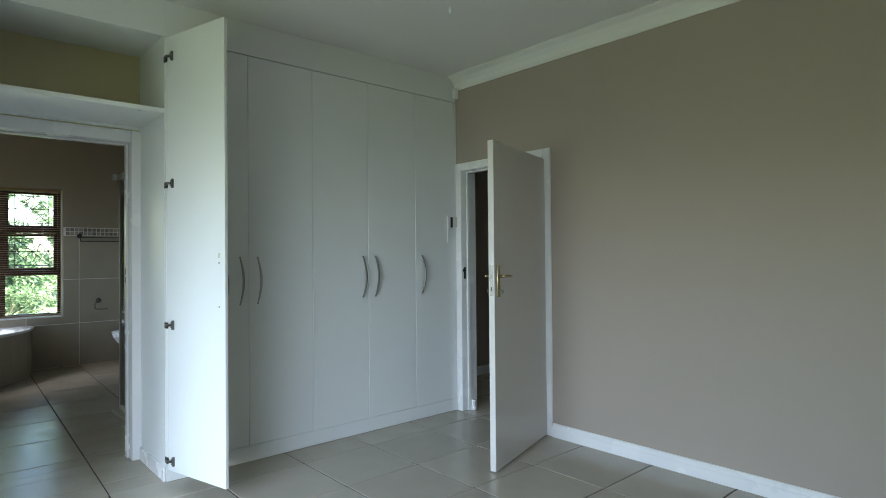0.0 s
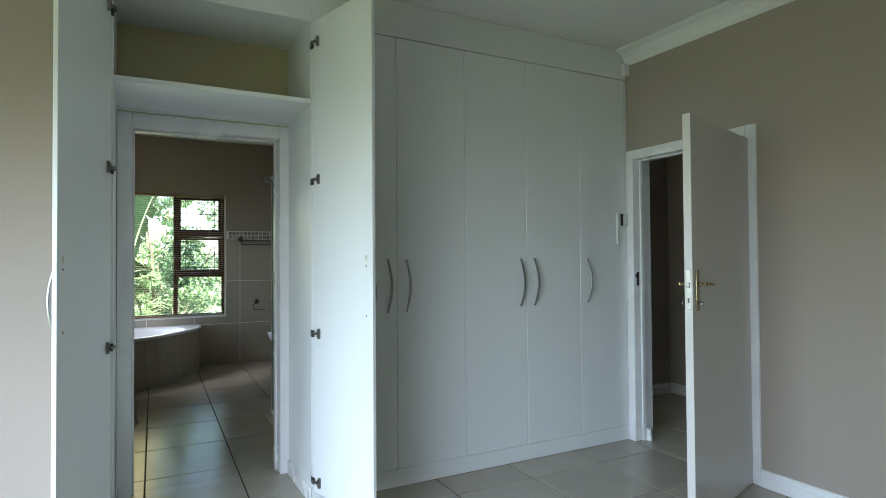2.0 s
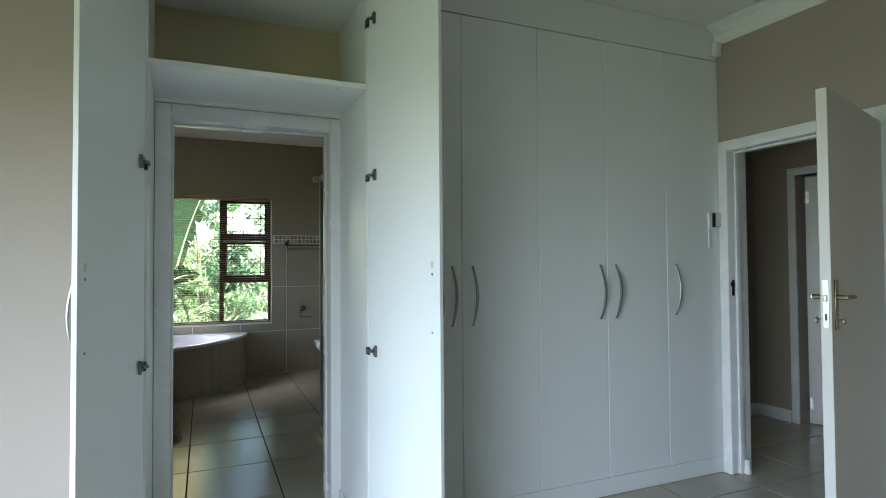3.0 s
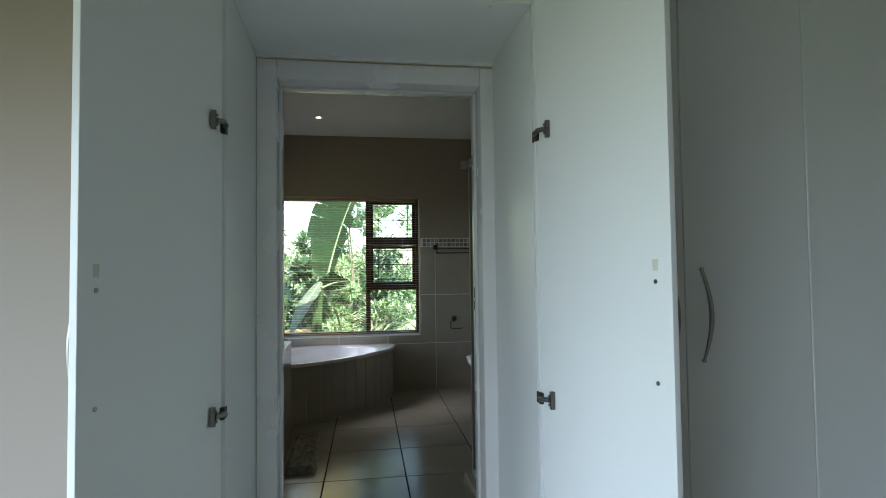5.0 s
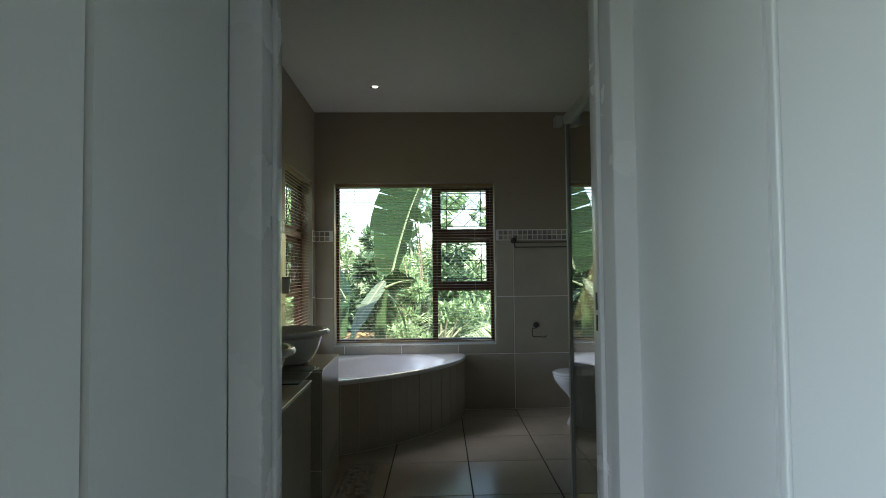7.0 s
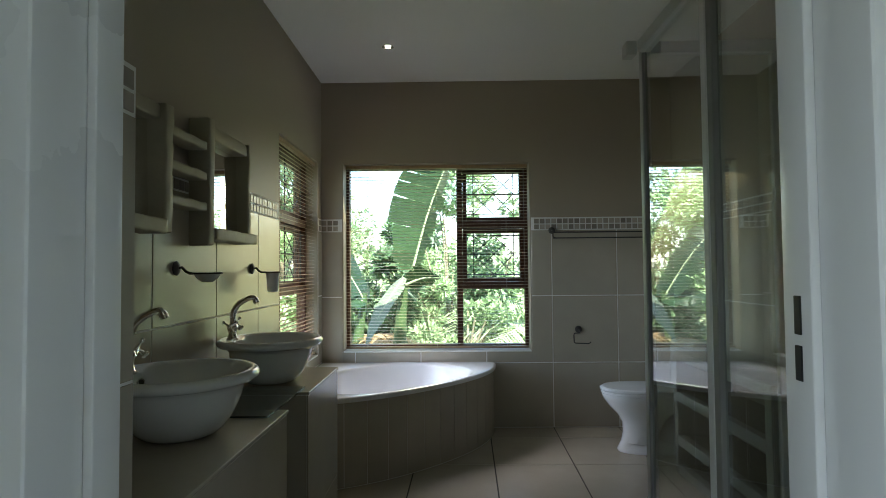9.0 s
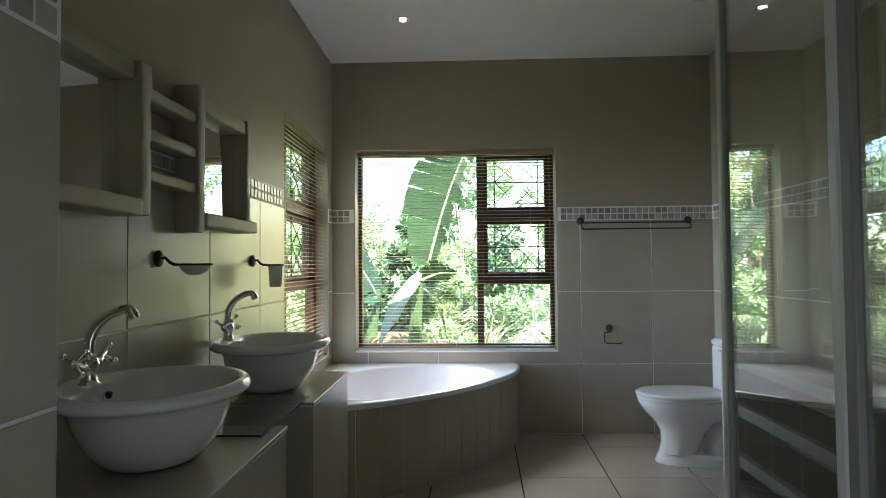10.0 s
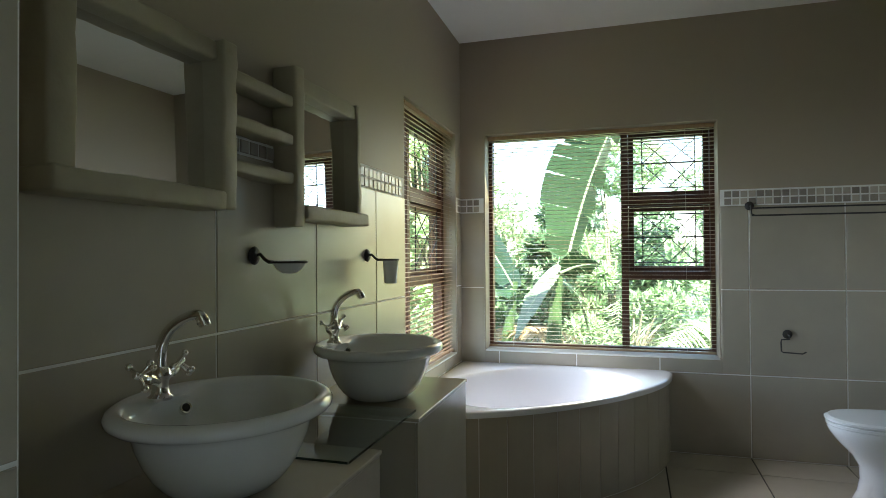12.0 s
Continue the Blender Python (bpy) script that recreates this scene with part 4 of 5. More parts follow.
def oval(bm, z, x0, x1, w, n=40, p=2.2):
    ring = []
    for k in range(n):
        a = 2 * math.pi * k / n
        c, s = math.cos(a), math.sin(a)
        e = (abs(c) ** p + abs(s) ** p) ** (-1 / p)
        ring.append(bm.verts.new(((x0 + x1) / 2 + (x1 - x0) / 2 * e * c, w / 2 * e * s, z)))
    return ring


def skin(bm, rings):
    for a, b in zip(rings, rings[1:]):
        for k in range(len(a)):
            bm.faces.new((a[k], a[(k + 1) % len(a)], b[(k + 1) % len(a)], b[k]))
    bm.faces.new(rings[0][::-1])
    bm.faces.new(rings[-1])


bm = bmesh.new()
skin(bm, [oval(bm, z, a, b, w) for z, a, b, w in ((0, 0.05, 0.64, 0.25), (0.012, 0.045, 0.645, 0.255), (0.04, 0.05, 0.63, 0.238), (0.06, 0.10, 0.62, 0.222), (0.07, 0.375, 0.612, 0.215), (0.13, 0.36, 0.60, 0.20), (0.20, 0.32, 0.605, 0.20), (0.26, 0.26, 0.64, 0.245), (0.32, 0.13, 0.70, 0.31), (0.37, 0.12, 0.735, 0.355), (0.395, 0.12, 0.745, 0.365), (0.405, 0.125, 0.742, 0.36))])
part("pan", bm, CERAMIC, toilet, crease=60)
bm = bmesh.new()
skin(bm, [oval(bm, z, a, b, w, 40, 3) for z, a, b, w in ((0.055, 0.03, 0.34, 0.21), (0.12, 0.03, 0.325, 0.2), (0.20, 0.03, 0.285, 0.2), (0.30, 0.02, 0.215, 0.21), (0.38, 0.01, 0.19, 0.25), (0.402, 0.01, 0.185, 0.28))])
part("trapway", bm, CERAMIC, toilet, crease=60)
bm = bmesh.new()
skin(bm, [oval(bm, z, a, b, w) for z, a, b, w in ((0.406, 0.19, 0.745, 0.365), (0.41, 0.185, 0.75, 0.37), (0.422, 0.185, 0.75, 0.37), (0.426, 0.19, 0.745, 0.365))])
part("seat", bm, CERAMIC, toilet)
bm = bmesh.new()
skin(bm, [oval(bm, z, a, b, w) for z, a, b, w in ((0.428, 0.185, 0.75, 0.37), (0.434, 0.18, 0.757, 0.377), (0.444, 0.18, 0.757, 0.377), (0.453, 0.195, 0.74, 0.355), (0.456, 0.25, 0.68, 0.28))])
part("lid", bm, CERAMIC, toilet)
bm = bmesh.new()
soft_box(bm, 0.0, -0.20, 0.40, 0.19, 0.20, 0.725, 0.02, 4)
part("cistern", bm, CERAMIC, toilet)
bm = bmesh.new()
skin(bm, [oval(bm, z, a, b, w, 40, 5) for z, a, b, w in ((0.727, -0.0, 0.20, 0.415), (0.735, -0.005, 0.208, 0.425), (0.755, -0.005, 0.208, 0.425), (0.772, 0.01, 0.19, 0.40), (0.782, 0.05, 0.15, 0.33))])
tl = part("cistern_lid", bm, CERAMIC, toilet)
bm = bmesh.new()
rod(bm, (0.1, 0, 0.78), (0.1, 0, 0.79), 0.022, 18)
part("flush_button", bm, CHROME, tl, "chrome flush button")

# ---- plastered shelf unit between toilet and shower ----
SX, SY0, SY1 = 2.20, 6.45, 7.59
shelf_unit = thing("shelf_unit", "white plastered shelf unit with glass top beside the toilet", "shelf", pose(0, 0, 0))


def chunk(n, x0, y0, z0, x1, y1, z1, material, r=0.006):
    bm = bmesh.new()
    soft_box(bm, x0, y0, z0, x1, y1, z1, r, 3)
    return part(n, bm, material, shelf_unit)


chunk("end_post", SX, SY1 - 0.045, 0, BX1 - 0.01, SY1, 0.765, OFF_WHITE)
chunk("end_post", SX, SY0, 0, BX1 - 0.01, SY0 + 0.06, 0.765, OFF_WHITE)
# boards and back are dark brown behind off-white front lips
for z in (0.03, 0.21, 0.48, 0.735):
    chunk("shelf", SX + 0.002, SY0 + 0.06, z - 0.03, SX + 0.05, SY1 - 0.045, z + 0.03, OFF_WHITE)
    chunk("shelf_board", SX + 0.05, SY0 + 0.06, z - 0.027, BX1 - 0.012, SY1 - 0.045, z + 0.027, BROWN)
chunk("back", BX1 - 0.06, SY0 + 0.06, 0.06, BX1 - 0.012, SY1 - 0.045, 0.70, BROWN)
chunk("glass_top", SX - 0.01, SY0 - 0.01, 0.767, BX1 - 0.012, SY1 + 0.01, 0.775, PLATE_GLASS, 0.0015)

# ---- shower enclosure ----
GX, GY = 1.43, 5.755
shower = thing("shower_enclosure", "framed glass shower enclosure on a low tiled kerb", "shower", pose(0, 0, 0))


def sh(n, x0, y0, z0, x1, y1, z1, material, r=0.004, label=""):
    bm = bmesh.new()
    soft_box(bm, x0, y0, z0, x1, y1, z1, r, 2)
    return part(n, bm, material, shower, label)


TOP = 2.03
sh("kerb", GX - 0.05, 4.53, 0, GX + 0.05, GY + 0.05, 0.045, WALL_TILE, 0.004, "tiled kerb")
sh("kerb", GX + 0.05, GY - 0.05, 0, BX1 - 0.012, GY + 0.05, 0.045, WALL_TILE)
sh("corner_post", GX - 0.006, GY - 0.015, 0.045, GX + 0.024, GY + 0.015, TOP, ALU, 0.006)
sh("door_post", GX - 0.011, 5.256, 0.045, GX + 0.011, 5.287, TOP - 0.03, ALU, 0.005)
sh("corner_seal", GX - 0.006, GY - 0.028, 0.06, GX + 0.011, GY - 0.0155, TOP - 0.031, CORNER_SEAL, 0.003, "dark grey corner seal")
sh("door_stile", GX - 0.010, 5.222, 0.06, GX + 0.010, 5.253, TOP - 0.04, GREY_SEAL, 0.004, "grey sealed door stile")
sh("wall_post", GX - 0.016, 4.53, 0.045, GX + 0.016, 4.56, TOP, ALU)
sh("top_rail", GX - 0.02, 4.56, TOP - 0.03, GX + 0.02, GY - 0.022, TOP + 0.01, ALU)
sh("top_rail", GX + 0.022, GY - 0.02, TOP - 0.03, BX1 - 0.012, GY + 0.02, TOP + 0.01, ALU)
sh("rail_cap", GX - 0.055, GY - 0.02, TOP - 0.035, GX - 0.02, GY + 0.035, TOP + 0.012, ALU, 0.004)
sh("bottom_rail", GX - 0.014, 4.56, 0.045, GX + 0.014, GY - 0.022, 0.075, ALU)
sh("bottom_rail", GX + 0.022, GY - 0.014, 0.045, BX1 - 0.012, GY + 0.014, 0.075, ALU)
sh("panel_stile", 1.852, GY - 0.012, 0.076, 1.872, GY + 0.012, TOP - 0.031, ALU, 0.004)
for args in ((GX - 0.003, 4.56, 0.075, GX + 0.003, 5.222, TOP - 0.03), (GX - 0.003, 5.287, 0.075, GX + 0.003, GY - 0.030, TOP - 0.03), (GX + 0.025, GY - 0.003, 0.075, 1.852, GY + 0.003, TOP - 0.03), (1.872, GY - 0.003, 0.075, BX1 - 0.012, GY + 0.003, TOP - 0.03)):
    bm = bmesh.new()
    box(bm, *args)
    if args[3] - args[0] < 0.01:
        for v in bm.verts:
            v.co.x += 0.02 * (v.co.y - (args[1] + args[4]) / 2)
    g = part("glass_panel", bm, SHOWER_GLASS, shower, smooth=False)
    g.visible_shadow = False

# downlight
lamp = thing("downlight", "small recessed ceiling downlight, lit", "downlight", pose(0.356, 7.85, CEIL))
bm = bmesh.new()
lathe(bm, [(0.0195, -0.0005), (0.028, -0.001), (0.041, -0.001), (0.042, -0.006), (0.036, -0.008), (0.028, -0.004)], 28)
part("ring", bm, CHROME, lamp)
glow = bpy.data.materials.new("lamp_glow")
glow.use_nodes = True
glow.node_tree.nodes["Principled BSDF"].inputs["Emission Color"].default_value = (1, 0.93, 0.8, 1)
glow.node_tree.nodes["Principled BSDF"].inputs["Emission Strength"].default_value = 8
bm = bmesh.new()
lathe(bm, [(0, -0.0035), (0.014, -0.0035), (0.019, -0.002)], 24)
part("bulb", bm, glow, lamp, "glowing bulb")

# mottled bath mat on the floor along the vanity
rug = thing("bath_mat", "rumpled mottled grey shaggy bath mat on the floor", "bath mat", pose(0, 0, 0))
bm = bmesh.new()
nx, ny = 22, 80
v = []
for i in range(nx + 1):
    col = []
    for j in range(ny + 1):
        x, y = 0.215 + 0.21 * i / nx, 6.05 + 0.98 * j / ny
        e = min(i, nx - i) / 3, min(j, ny - j) / 3
        lift = min(1, e[0]) * min(1, e[1])
        p = Vector((x * 22, y * 22, 0))
        col.append(bm.verts.new((x + 0.012 * noise.noise(p * 0.3), y, 0.004 + lift * (0.03 + 0.02 * noise.noise(p * 0.25) + 0.014 * noise.noise(p) + 0.008 * noise.noise(p * 2.3)))))
    v.append(col)
for i in range(nx):
    for j in range(ny):
        bm.faces.new((v[i][j], v[i + 1][j], v[i + 1][j + 1], v[i][j + 1]))
part("mat_body", bm, MAT_PILE, rug)

# ---- garden ----
bm = bmesh.new()
box(bm, -500, -500, -0.6, 500, 800, -0.25)
structure("ground", bm, SOIL, "shaded soil and leaf litter outside", "ground")


def blade(bm, base, tip, half, up, fold=0.25, sag=0.3, n=14, torn=0.0, seed=0, start=0.0):
    """A long leaf from base to tip: two halves folded on the midrib, torn into strips where asked."""
    rnd = random.Random(seed)
    base, tip, up = Vector(base), Vector(tip), Vector(up).normalized()
    along = tip - base
    side = along.cross(up).normalized()
    mid = []
    for k in range(n + 1):
        u = k / n
        mid.append(base + along * u + up * (sag * along.length * math.sin(math.pi * u) * 0.5))
    for s in (-1, 1):
        width = [half * max(0.0, math.sin(math.pi * min(1, 0.06 + 0.94 * q / n) ** 0.8)) ** 0.75 for q in range(n + 1)]
        k = 0
        while k < n:
            m = min(n, k + (rnd.choice((1, 2, 2, 3, 5)) if torn else n))
            drop, cut, curl = rnd.uniform(0, torn), rnd.uniform(0.05, 0.5), rnd.uniform(0.78, 1.06) if torn else 1.0
            last = None
            for q in range(k, m + 1):
                w = width[q] * curl
                slip = along * (cut / n) * (0.0 if not torn else (1 - (q - k) / max(1, m - k))) * 0.9
                rim = mid[q] + side * (s * w) + up * ((fold - drop) * w) + slip - along * 0.03 * drop
                row = [bm.verts.new(p) for p in (mid[q], (mid[q] + rim) / 2 + up * 0.03 * half + slip * -0.3, rim)]
                if last:
                    for a in (0, 1):
                        bm.faces.new((last[a], row[a], row[a + 1], last[a + 1]))
                last = row
            k = m


# wild banana in front of the wide window
wild = thing("wild_banana", "wild banana plant with large torn leaves outside the window", "plant", pose(0, 0, 0))
bm = bmesh.new()
tube(bm, [(0.16, 10.75, -0.3), (0.16, 10.72, 0.3), (0.19, 10.68, 0.8), (0.25, 10.65, 1.15), (0.33, 10.64, 1.32)], [0.10, 0.085, 0.065, 0.035, 0.02], 12)
tube(bm, [(-0.45, 11.2, -0.3), (-0.4, 11.15, 0.4), (-0.3, 11.1, 1.0)], [0.09, 0.07, 0.03], 12)
part("trunk", bm, STEM, wild)
for k, (b, t, h, up, torn, sag, fold) in enumerate((
        ((0.32, 10.64, 1.28), (1.15, 10.5, 3.3), 0.39, (-0.66, 0.75, 0.1), 0.6, 0.14, 0.95),
        ((0.23, 10.6, 1.2), (-0.17, 10.25, 0.45), 0.13, (-0.55, -0.75, 0.2), 0.15, 0.12, 0.1),
        ((0.25, 10.62, 1.12), (0.66, 10.45, 1.2), 0.16, (0.1, 0.75, 0.65), 0.3, 0.25, 0.4),
        ((0.22, 10.7, 1.05), (0.5, 11.2, 0.45), 0.15, (0.3, -0.4, 0.8), 0.4, 0.3, 0.2),
        ((-0.3, 11.1, 0.9), (-1.4, 11.2, 2.0), 0.28, (0.3, -0.5, 0.6), 0.5, 0.3, 0.2),
        ((-0.3, 11.1, 0.9), (-0.8, 10.9, 0.9), 0.18, (0.1, -0.6, 0.7), 0.5, 0.3, 0.2))):
    bm = bmesh.new()
    blade(bm, b, t, h, up, fold, sag, 34, torn, k + 3)
    leaf = part("leaf", bm, LEAF_SKYLIT if k == 1 else LEAF_BIG, wild, "drooping leaf with sky sheen in its colour" if k == 1 else "", smooth=False)
    bm = bmesh.new()
    b, t, up = Vector(b), Vector(t), Vector(up).normalized()
    pts = [b + (t - b) * (q / 10) + up * (sag * (t - b).length * math.sin(math.pi * q / 10) * 0.5 - 0.006) for q in range(11)]
    tube(bm, pts, [0.016 * (1 - 0.85 * q / 10) for q in range(11)], 6)
    part("midrib", bm, LEAF_PALM, leaf)


def palm(name, at, fronds, length, seed, label, material=None):
    rnd = random.Random(seed)
    root = thing(name, label, "palm", pose(*at), "garden palms")
    bm = bmesh.new()
    lathe(bm, [(0, -0.1), (0.11, -0.1), (0.09, 0.2), (0.07, 0.45), (0, 0.5)], 10)
    part("trunk", bm, BARK, root)
    for f in range(fronds):
        bm = bmesh.new()
        a = 2 * math.pi * (f + rnd.uniform(-0.3, 0.3)) / fronds
        rise, ln = rnd.uniform(0.35, 1.25), length * rnd.uniform(0.75, 1.1)
        d = Vector((math.cos(a), math.sin(a), 0))
        pts = []
        for q in range(19):
            u = q / 18
            pts.append(Vector((0, 0, 0.4)) + d * (ln * u * math.cos(rise * (1 - 0.4 * u))) + Vector((0, 0, ln * (math.sin(rise) * u - 0.75 * u * u))))
        tube(bm, pts, [0.010 * (1 - 0.8 * q / 18) for q in range(19)], 5)
        for q in range(2, 19):
            side = (pts[q] - pts[q - 1]).cross(Vector((0, 0, 1))).normalized()
            for s in (-1, 1):
                for h in (0, 0.5):
                    o = pts[q] + (pts[q - 1] - pts[q]) * h
                    lf = ln * 0.27 * math.sin(math.pi * (q + 1) / 21) ** 0.6
                    e = o + side * (s * lf) + (pts[q] - pts[q - 1]).normalized() * lf * 0.55 - Vector((0, 0, lf * rnd.uniform(0.2, 0.55)))
                    w = (pts[q] - pts[q - 1]).normalized() * 0.011
                    m_ = (o + e) / 2 + Vector((0, 0, 0.02))
                    vs = [bm.verts.new(p) for p in (o - w, o + w, m_ + w, m_ - w, e)]
                    bm.faces.new((vs[0], vs[1], vs[2], vs[3]))
                    bm.faces.new((vs[3], vs[2], vs[4]))
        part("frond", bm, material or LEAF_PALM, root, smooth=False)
    return root


palm("garden_palm", (2.1, 11.9, -0.2), 13, 1.5, 5, "feathery palm with arching sunlit fronds")
palm("garden_palm", (-1.0, 13.0, -0.2), 12, 1.9, 8, "feathery palm with arching sunlit fronds")
palm("garden_palm", (0.9, 14.2, -0.1), 12, 2.0, 11, "feathery palm with arching sunlit fronds")
palm("garden_palm", (-3.4, 11.6, -0.2), 12, 1.5, 14, "feathery palm beside the house")
palm("dry_palm", (-0.5, 11.3, -0.2), 9, 1.0, 17, "half-dry low palm with brown fronds", LEAF_DRY)


def shrub(name, at, size, leaves, seed, label, leaf_len=0.12, material=None):
    """A bush: a few limbs and many small folded leaves on an uneven crown."""
    rnd = random.Random(seed)
    root = thing(name, label, "shrub", pose(*at), "garden shrubs")
    bm = bmesh.new()
    for k in range(6):
        e = Vector((rnd.uniform(-0.5, 0.5) * size[0], rnd.uniform(-0.5, 0.5) * size[1], rnd.uniform(0.5, 0.9) * size[2]))
        tube(bm, [(0, 0, -0.1), e * 0.4 + Vector((0, 0, 0.15)), e], [0.035, 0.022, 0.008], 6)
    part("limbs", bm, BARK, root)
    verts, faces = [], []
    lumps = [(Vector((rnd.uniform(-0.75, 0.75) * size[0], rnd.uniform(-0.6, 0.6) * size[1], rnd.uniform(0.12, 0.95) * size[2])), rnd.uniform(0.2, 0.42) * min(size)) for _ in range(16)]
    for _ in range(leaves):
        c, r = rnd.choice(lumps)
        d = Vector((rnd.gauss(0, 1), rnd.gauss(0, 1), rnd.gauss(0, 1))).normalized()
        p = c + d * r * rnd.uniform(0.6, 1.15)
        ln = leaf_len * rnd.uniform(0.6, 1.3)
        ax = (d + Vector((rnd.uniform(-0.8, 0.8), rnd.uniform(-0.8, 0.8), rnd.uniform(-0.9, 0.3)))).normalized()
        sd = ax.cross(Vector((rnd.uniform(-0.4, 0.4), rnd.uniform(-0.4, 0.4), 1))).normalized()
        nn = ax.cross(sd)
        w = ln * rnd.uniform(0.16, 0.3)
        i = len(verts)
        verts += [tuple(p), tuple(p + ax * ln * 0.45 + sd * w + nn * w * 0.4), tuple(p + ax * ln * 0.5), tuple(p + ax * ln * 0.45 - sd * w + nn * w * 0.4), tuple(p + ax * ln - nn * 0.1 * ln)]
        faces += [(i, i + 1, i + 2), (i, i + 2, i + 3), (i + 1, i + 4, i + 2), (i + 2, i + 4, i + 3)]
    me = bpy.data.meshes.new("crown")
    me.from_pydata(verts, [], faces)
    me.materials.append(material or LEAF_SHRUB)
    cr = new("crown", me)
    cr.parent = root
    return root


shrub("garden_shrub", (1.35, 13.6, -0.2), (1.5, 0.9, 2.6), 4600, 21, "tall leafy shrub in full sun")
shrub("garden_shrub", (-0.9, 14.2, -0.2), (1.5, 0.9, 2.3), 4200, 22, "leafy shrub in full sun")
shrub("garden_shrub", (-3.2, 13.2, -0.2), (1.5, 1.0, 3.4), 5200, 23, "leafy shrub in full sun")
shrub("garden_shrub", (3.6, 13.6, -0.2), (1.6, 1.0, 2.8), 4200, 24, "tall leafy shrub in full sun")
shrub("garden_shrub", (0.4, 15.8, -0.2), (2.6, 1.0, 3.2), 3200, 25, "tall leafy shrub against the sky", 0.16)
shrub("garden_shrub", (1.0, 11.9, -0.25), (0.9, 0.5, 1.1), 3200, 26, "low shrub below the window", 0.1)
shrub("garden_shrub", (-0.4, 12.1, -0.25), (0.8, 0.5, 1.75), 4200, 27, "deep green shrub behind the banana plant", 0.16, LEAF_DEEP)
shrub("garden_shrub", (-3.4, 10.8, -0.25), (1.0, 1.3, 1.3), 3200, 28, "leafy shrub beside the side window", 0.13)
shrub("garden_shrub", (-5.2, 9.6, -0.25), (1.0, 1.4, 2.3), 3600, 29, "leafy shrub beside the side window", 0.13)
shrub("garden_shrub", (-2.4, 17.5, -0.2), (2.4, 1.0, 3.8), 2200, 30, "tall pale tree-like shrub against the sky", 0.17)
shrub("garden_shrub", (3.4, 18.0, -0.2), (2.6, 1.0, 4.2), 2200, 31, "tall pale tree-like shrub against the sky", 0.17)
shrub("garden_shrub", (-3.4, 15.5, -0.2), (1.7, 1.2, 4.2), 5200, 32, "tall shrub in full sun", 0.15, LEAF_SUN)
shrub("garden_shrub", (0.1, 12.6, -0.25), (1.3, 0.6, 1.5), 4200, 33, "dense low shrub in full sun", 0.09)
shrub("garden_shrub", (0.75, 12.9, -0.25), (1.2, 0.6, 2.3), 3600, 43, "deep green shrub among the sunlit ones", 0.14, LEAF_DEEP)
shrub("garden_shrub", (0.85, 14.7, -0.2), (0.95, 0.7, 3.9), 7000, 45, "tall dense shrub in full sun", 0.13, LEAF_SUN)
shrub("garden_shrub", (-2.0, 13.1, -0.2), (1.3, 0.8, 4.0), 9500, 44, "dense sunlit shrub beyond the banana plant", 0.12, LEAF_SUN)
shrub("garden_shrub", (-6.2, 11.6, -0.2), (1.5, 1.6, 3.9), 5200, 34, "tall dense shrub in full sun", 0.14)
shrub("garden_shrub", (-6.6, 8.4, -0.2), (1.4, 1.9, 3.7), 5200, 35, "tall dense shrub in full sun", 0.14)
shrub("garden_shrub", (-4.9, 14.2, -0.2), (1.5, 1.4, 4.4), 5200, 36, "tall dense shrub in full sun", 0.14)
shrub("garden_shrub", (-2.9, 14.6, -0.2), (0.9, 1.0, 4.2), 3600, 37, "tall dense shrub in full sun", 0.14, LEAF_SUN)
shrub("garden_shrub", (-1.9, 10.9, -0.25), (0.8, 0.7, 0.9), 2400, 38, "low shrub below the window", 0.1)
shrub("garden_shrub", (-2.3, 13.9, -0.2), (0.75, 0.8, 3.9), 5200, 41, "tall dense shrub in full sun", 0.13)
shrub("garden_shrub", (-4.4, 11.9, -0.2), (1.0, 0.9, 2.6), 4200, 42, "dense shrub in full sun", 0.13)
# low grasses, past counting
rnd = random.Random(40)
verts, faces = [], []
for _ in range(6500):
    x, y = rnd.uniform(-5.0, 4.0), 9.9 + 3.6 * rnd.random() ** 1.4
    h, a = rnd.uniform(0.25, 0.75), rnd.uniform(0, 6.28)
    d = Vector((math.cos(a), math.sin(a), 0))
    b = Vector((x, y, -0.26))
    w = Vector((-d.y, d.x, 0)) * 0.008
    mid_ = b + Vector((0, 0, h * 0.75)) + d * h * 0.15
    tip = b + Vector((0, 0, h * rnd.uniform(0.7, 1.0))) + d * h * rnd.uniform(0.3, 0.6)
    i = len(verts)
    verts += [tuple(b - w), tuple(b + w), tuple(mid_ + w), tuple(mid_ - w), tuple(tip)]
    faces += [(i, i + 1, i + 2, i + 3), (i + 3, i + 2, i + 4)]
me = bpy.data.meshes.new("grass")
me.from_pydata(verts, [], faces)
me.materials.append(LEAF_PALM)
tagged(new("grass", me), "long sunlit grass blades below the window", "grass", "", "stuff")

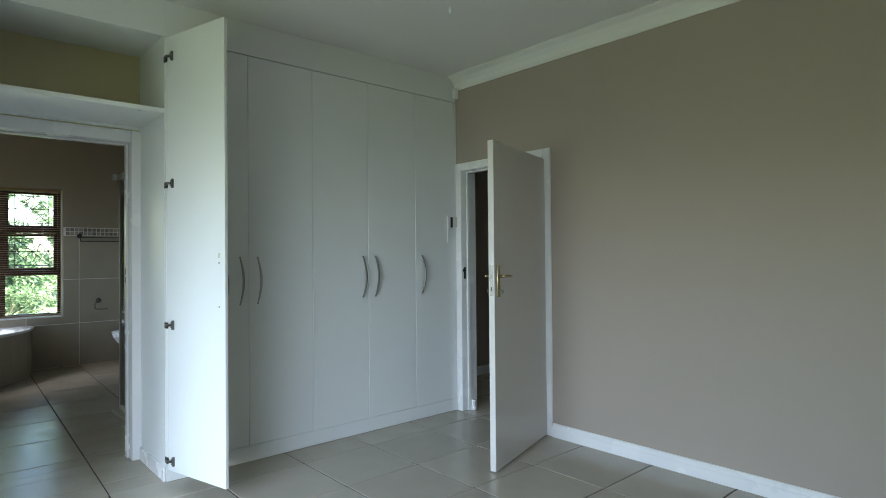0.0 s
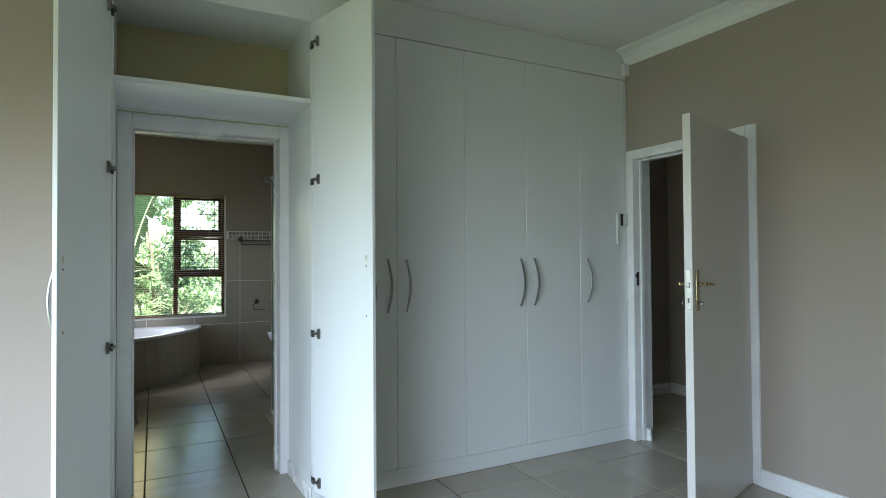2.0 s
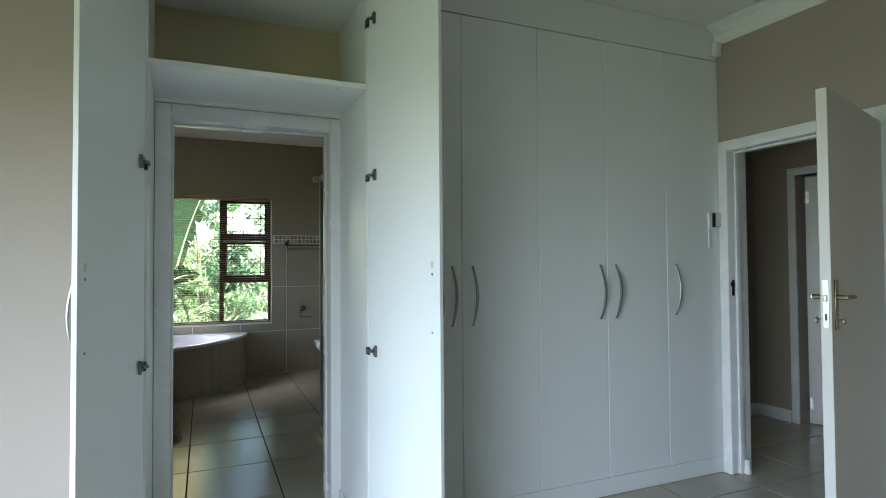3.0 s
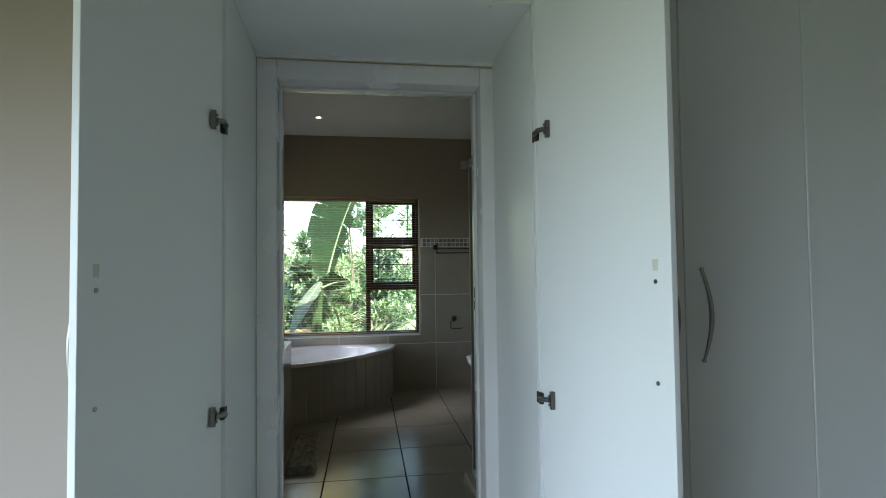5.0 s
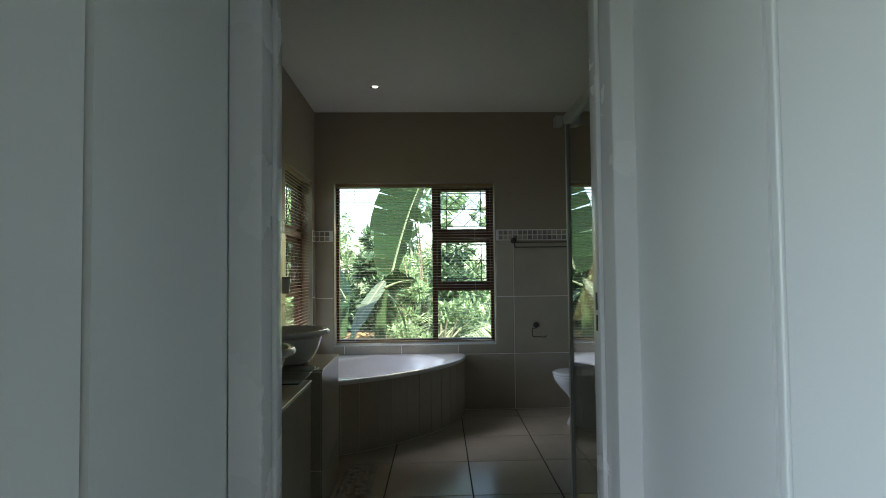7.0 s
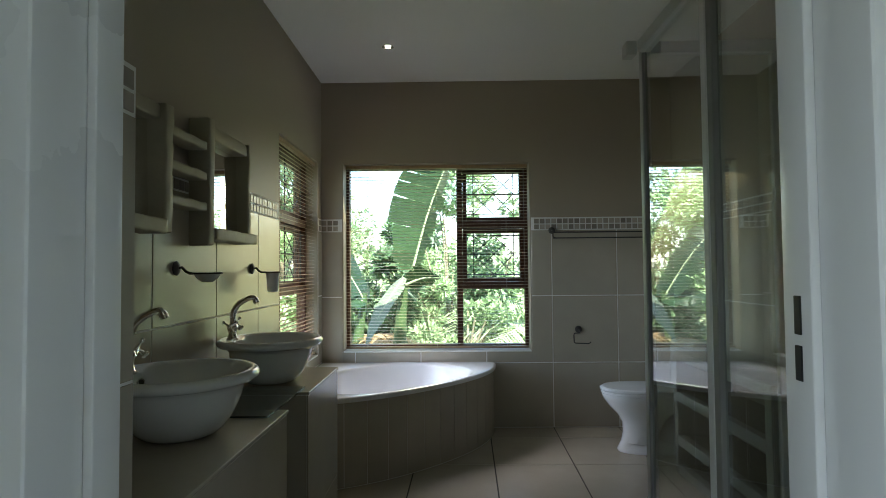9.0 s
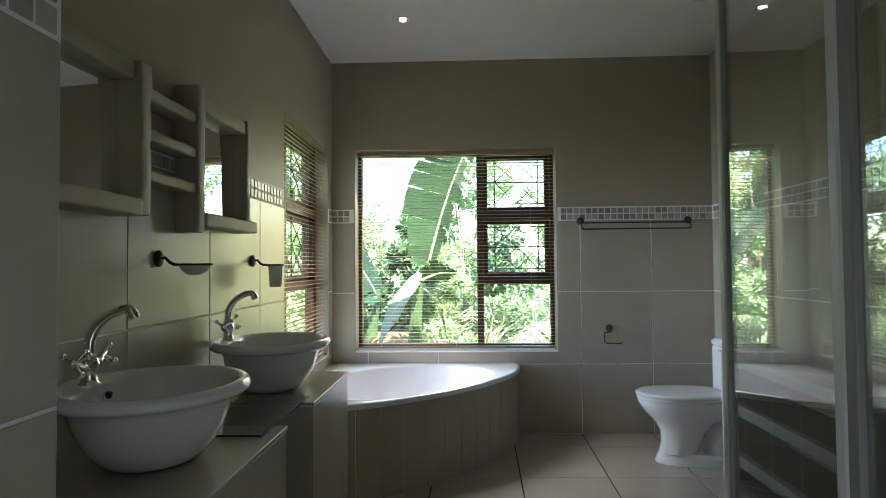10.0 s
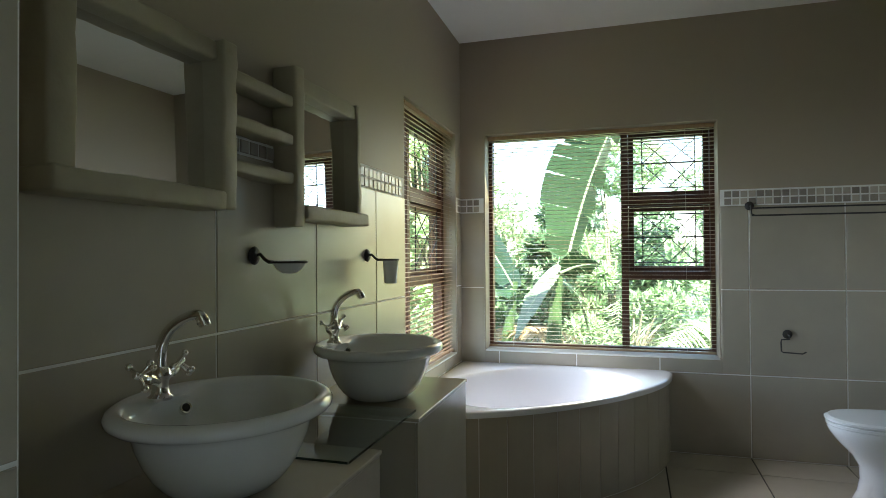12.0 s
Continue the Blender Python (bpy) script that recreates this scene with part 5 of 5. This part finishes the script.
# ---- tiles as pieces ----


def tile_mesh(w, h, t=0.006, r=0.002, name="tile", material=None, lean=0.0):
    """A bevelled tile in the xy plane, its back at z 0, its corner at the origin; lean slants its long joints."""
    bm = bmesh.new()
    a = [bm.verts.new((x, y, 0)) for x, y in ((0, 0), (w, 0), (w, h), (0, h))]
    b = [bm.verts.new((x, y, t - r)) for x, y in ((0, 0), (w, 0), (w, h), (0, h))]
    c = [bm.verts.new((x, y, t)) for x, y in ((r, r), (w - r, r), (w - r, h - r), (r, h - r))]
    for p, q in ((a, b), (b, c)):
        for k in range(4):
            bm.faces.new((p[k], p[(k + 1) % 4], q[(k + 1) % 4], q[k]))
    bm.faces.new(c)
    for v in bm.verts:
        v.co.x += lean * v.co.y
    return mesh_of(name, bm, material or WALL_TILE)


cache = {}


def lay(parent, name, m, w, h, material, t=0.006, r=0.002, lean=0.0):
    key = (name, round(w, 3), round(h, 3), material.name, lean)
    if key not in cache:
        cache[key] = tile_mesh(w, h, t, r, name, material, lean)
    ob = new(name, cache[key])
    ob.parent = parent
    ob.matrix_basis = m
    return ob


def split(lo, hi, joints):
    cuts = [lo] + [j for j in joints if lo + 0.01 < j < hi - 0.01] + [hi]
    return list(zip(cuts, cuts[1:]))


def inside(a, b, s, e, holes):
    """The tile's rectangle less the holes, as rectangles."""
    out = [(a, b, s, e)]
    for h0, h1, k0, k1 in holes:
        nxt = []
        for p, q, u, v in out:
            if q <= h0 or p >= h1 or v <= k0 or u >= k1:
                nxt.append((p, q, u, v))
                continue
            if p < h0:
                nxt.append((p, h0, u, v))
            if q > h1:
                nxt.append((h1, q, u, v))
            if u < k0:
                nxt.append((max(p, h0), min(q, h1), u, k0))
            if v > k1:
                nxt.append((max(p, h0), min(q, h1), k1, v))
        out = nxt
    return [(p, q, u, v) for p, q, u, v in out if q - p > 0.02 and v - u > 0.015]


def tiled_wall(name, to_world, lo, hi, joints, rows, holes, label):
    """Grout bed, tiles and the mosaic band on one wall. to_world maps (along, up) to the wall."""
    bm = bmesh.new()
    for p, q, s, e in inside(lo, hi, 0.0, 1.715, holes):
        box(bm, p, s, 0.0008, q, e, 0.0025)
    bmesh.ops.transform(bm, matrix=to_world, verts=bm.verts)
    bed = structure(name, bm, WALL_GROUT, label, "wall tiles")
    g = 0.0035
    for a, b in split(lo, hi, joints):
        for s, e in rows:
            for p, q, u, v in inside(a + g, b - g, s + g, e - g, holes):
                lay(bed, "tile", to_world @ pose(p, u, 0.0025), q - p, v - u, WALL_TILE, 0.0032, 0.0012)
    size, z = 0.0475, 1.613
    for row in range(2):
        n = int((hi - lo) / size)
        for k in range(n):
            a, s = lo + k * size, z + row * size
            if inside(a, a + size, s, s + size, holes) == [(a, a + size, s, s + size)]:
                j = random.uniform(-0.0006, 0.0006)
                lay(bed, "mosaic_tile", to_world @ pose(a + 0.0042, s + 0.0042, 0.0025 + j), 0.039, 0.039, MOSAIC, 0.004, 0.0015)
    return bed


ROWS_Z = [(0.0, 0.525), (0.525, 1.07), (1.07, 1.612)]
BACK = Matrix(((1, 0, 0, 0), (0, 0, -1, BY1), (0, 1, 0, 0), (0, 0, 0, 1)))
LEFT = Matrix(((0, 0, 1, BX0), (1, 0, 0, 0), (0, 1, 0, 0), (0, 0, 0, 1)))
RIGHT = Matrix(((0, 0, -1, BX1), (1, 0, 0, 0), (0, 1, 0, 0), (0, 0, 0, 1)))
tiled_wall("wall_tiles_back", BACK, BX0, BX1, [-0.01, 0.53, 1.07, 1.612, 2.146], ROWS_Z, [(-0.117, 1.447, 0.615, 2.3)], "grey wall tiles with pale joints and mosaic band")
tiled_wall("wall_tiles_left", LEFT, 5.016, BY1, [5.335, 5.905, 6.475, 7.045, 7.615, 8.185], [(0.0, 0.535), (0.535, 1.085), (1.085, 1.612)], [(7.435, 8.50, 0.61, 2.3)], "grey wall tiles with pale joints and mosaic band")
NX, NY = 0.147, 5.015
bm = bmesh.new()
box(bm, BX0, BY0, 0, NX - 0.0085, NY, CEIL)
structure("wall_nib", bm, GARDEN_LIT_BEIGE, "short beige wall return beside the doorway", "wall")
NIB = Matrix(((0, 0, 1, NX - 0.0085), (1, 0, 0, 0), (0, 1, 0, 0), (0, 0, 0, 1)))
tiled_wall("wall_tiles_nib", NIB, BY0 + 0.012, NY, [], ROWS_Z, [], "grey tiles on the wall return")
tiled_wall("wall_tiles_right", RIGHT, BY0, BY1, [5.03, 5.57, 6.11, 6.65, 7.19, 7.73, 8.27], ROWS_Z, [], "grey wall tiles with pale joints and mosaic band")


def reveal(name, to_world, lo, hi, z0, z1, depth):
    """Tiled lining of a window's recess below and beside the opening."""
    bm = bmesh.new()
    soft_box(bm, lo, z0 - 0.006, -depth, hi, z0 + 0.006, 0.004, 0.003)
    bmesh.ops.transform(bm, matrix=to_world, verts=bm.verts)
    structure(name, bm, WHITE_PAINT, "pale window sill", "sill")


reveal("sill_back", BACK, -0.107, 1.437, 0.62, 2.2, 0.14)
reveal("sill_side", LEFT, 7.445, 8.49, 0.615, 2.165, 0.14)

# floor tiles; those of the bathroom lie a little askew to its walls
LEAN = 0.027
BATH_X = [1.015 + 0.525 * k for k in range(-3, 5)]
BATH_Y = [4.69 + 0.607 * k for k in range(-2, 8)]
ROOM_X = [2.53 + 0.525 * k for k in range(-9, 8)]
ROOM_Y = [2.57 + 0.51 * k for k in range(-10, 5)]
spaces = [(-1.6, RX, -2.25, WY + 0.04, ROOM_X, ROOM_Y, 0), (PX0 - 0.07, PX1 + 0.07, WY + 0.04, 4.40, BATH_X, BATH_Y, LEAN), (BX0 - 0.07, BX1 + 0.07, 4.52, BY1, BATH_X, BATH_Y, LEAN), (0.31, 1.27, 4.40, 4.52, BATH_X, BATH_Y, LEAN), (RX, RX + 0.15, 2.905, 3.785, ROOM_X, ROOM_Y, 0), (RX + 0.15, 5.08, 1.62, 4.75, ROOM_X, ROOM_Y, 0), (5.08, 5.48, 1.62, 4.75, ROOM_X, ROOM_Y, 0)]
for x0, x1, y0, y1, jx, jy, lean in spaces:
    g = 0.0038 if lean else 0.005
    for a, b in split(x0, x1, jx):
        for s, e in split(y0, y1, jy):
            ga, gb = (g if a > x0 else 0), (g if b < x1 else 0)
            gs, ge = (g if s > y0 else 0), (g if e < y1 else 0)
            lay(floor, "tile", pose(a + ga + lean * (s + gs - 6.0), s + gs, -0.0062), b - a - ga - gb, e - s - gs - ge, FLOOR_TILE, 0.0062, 0.0018, lean)
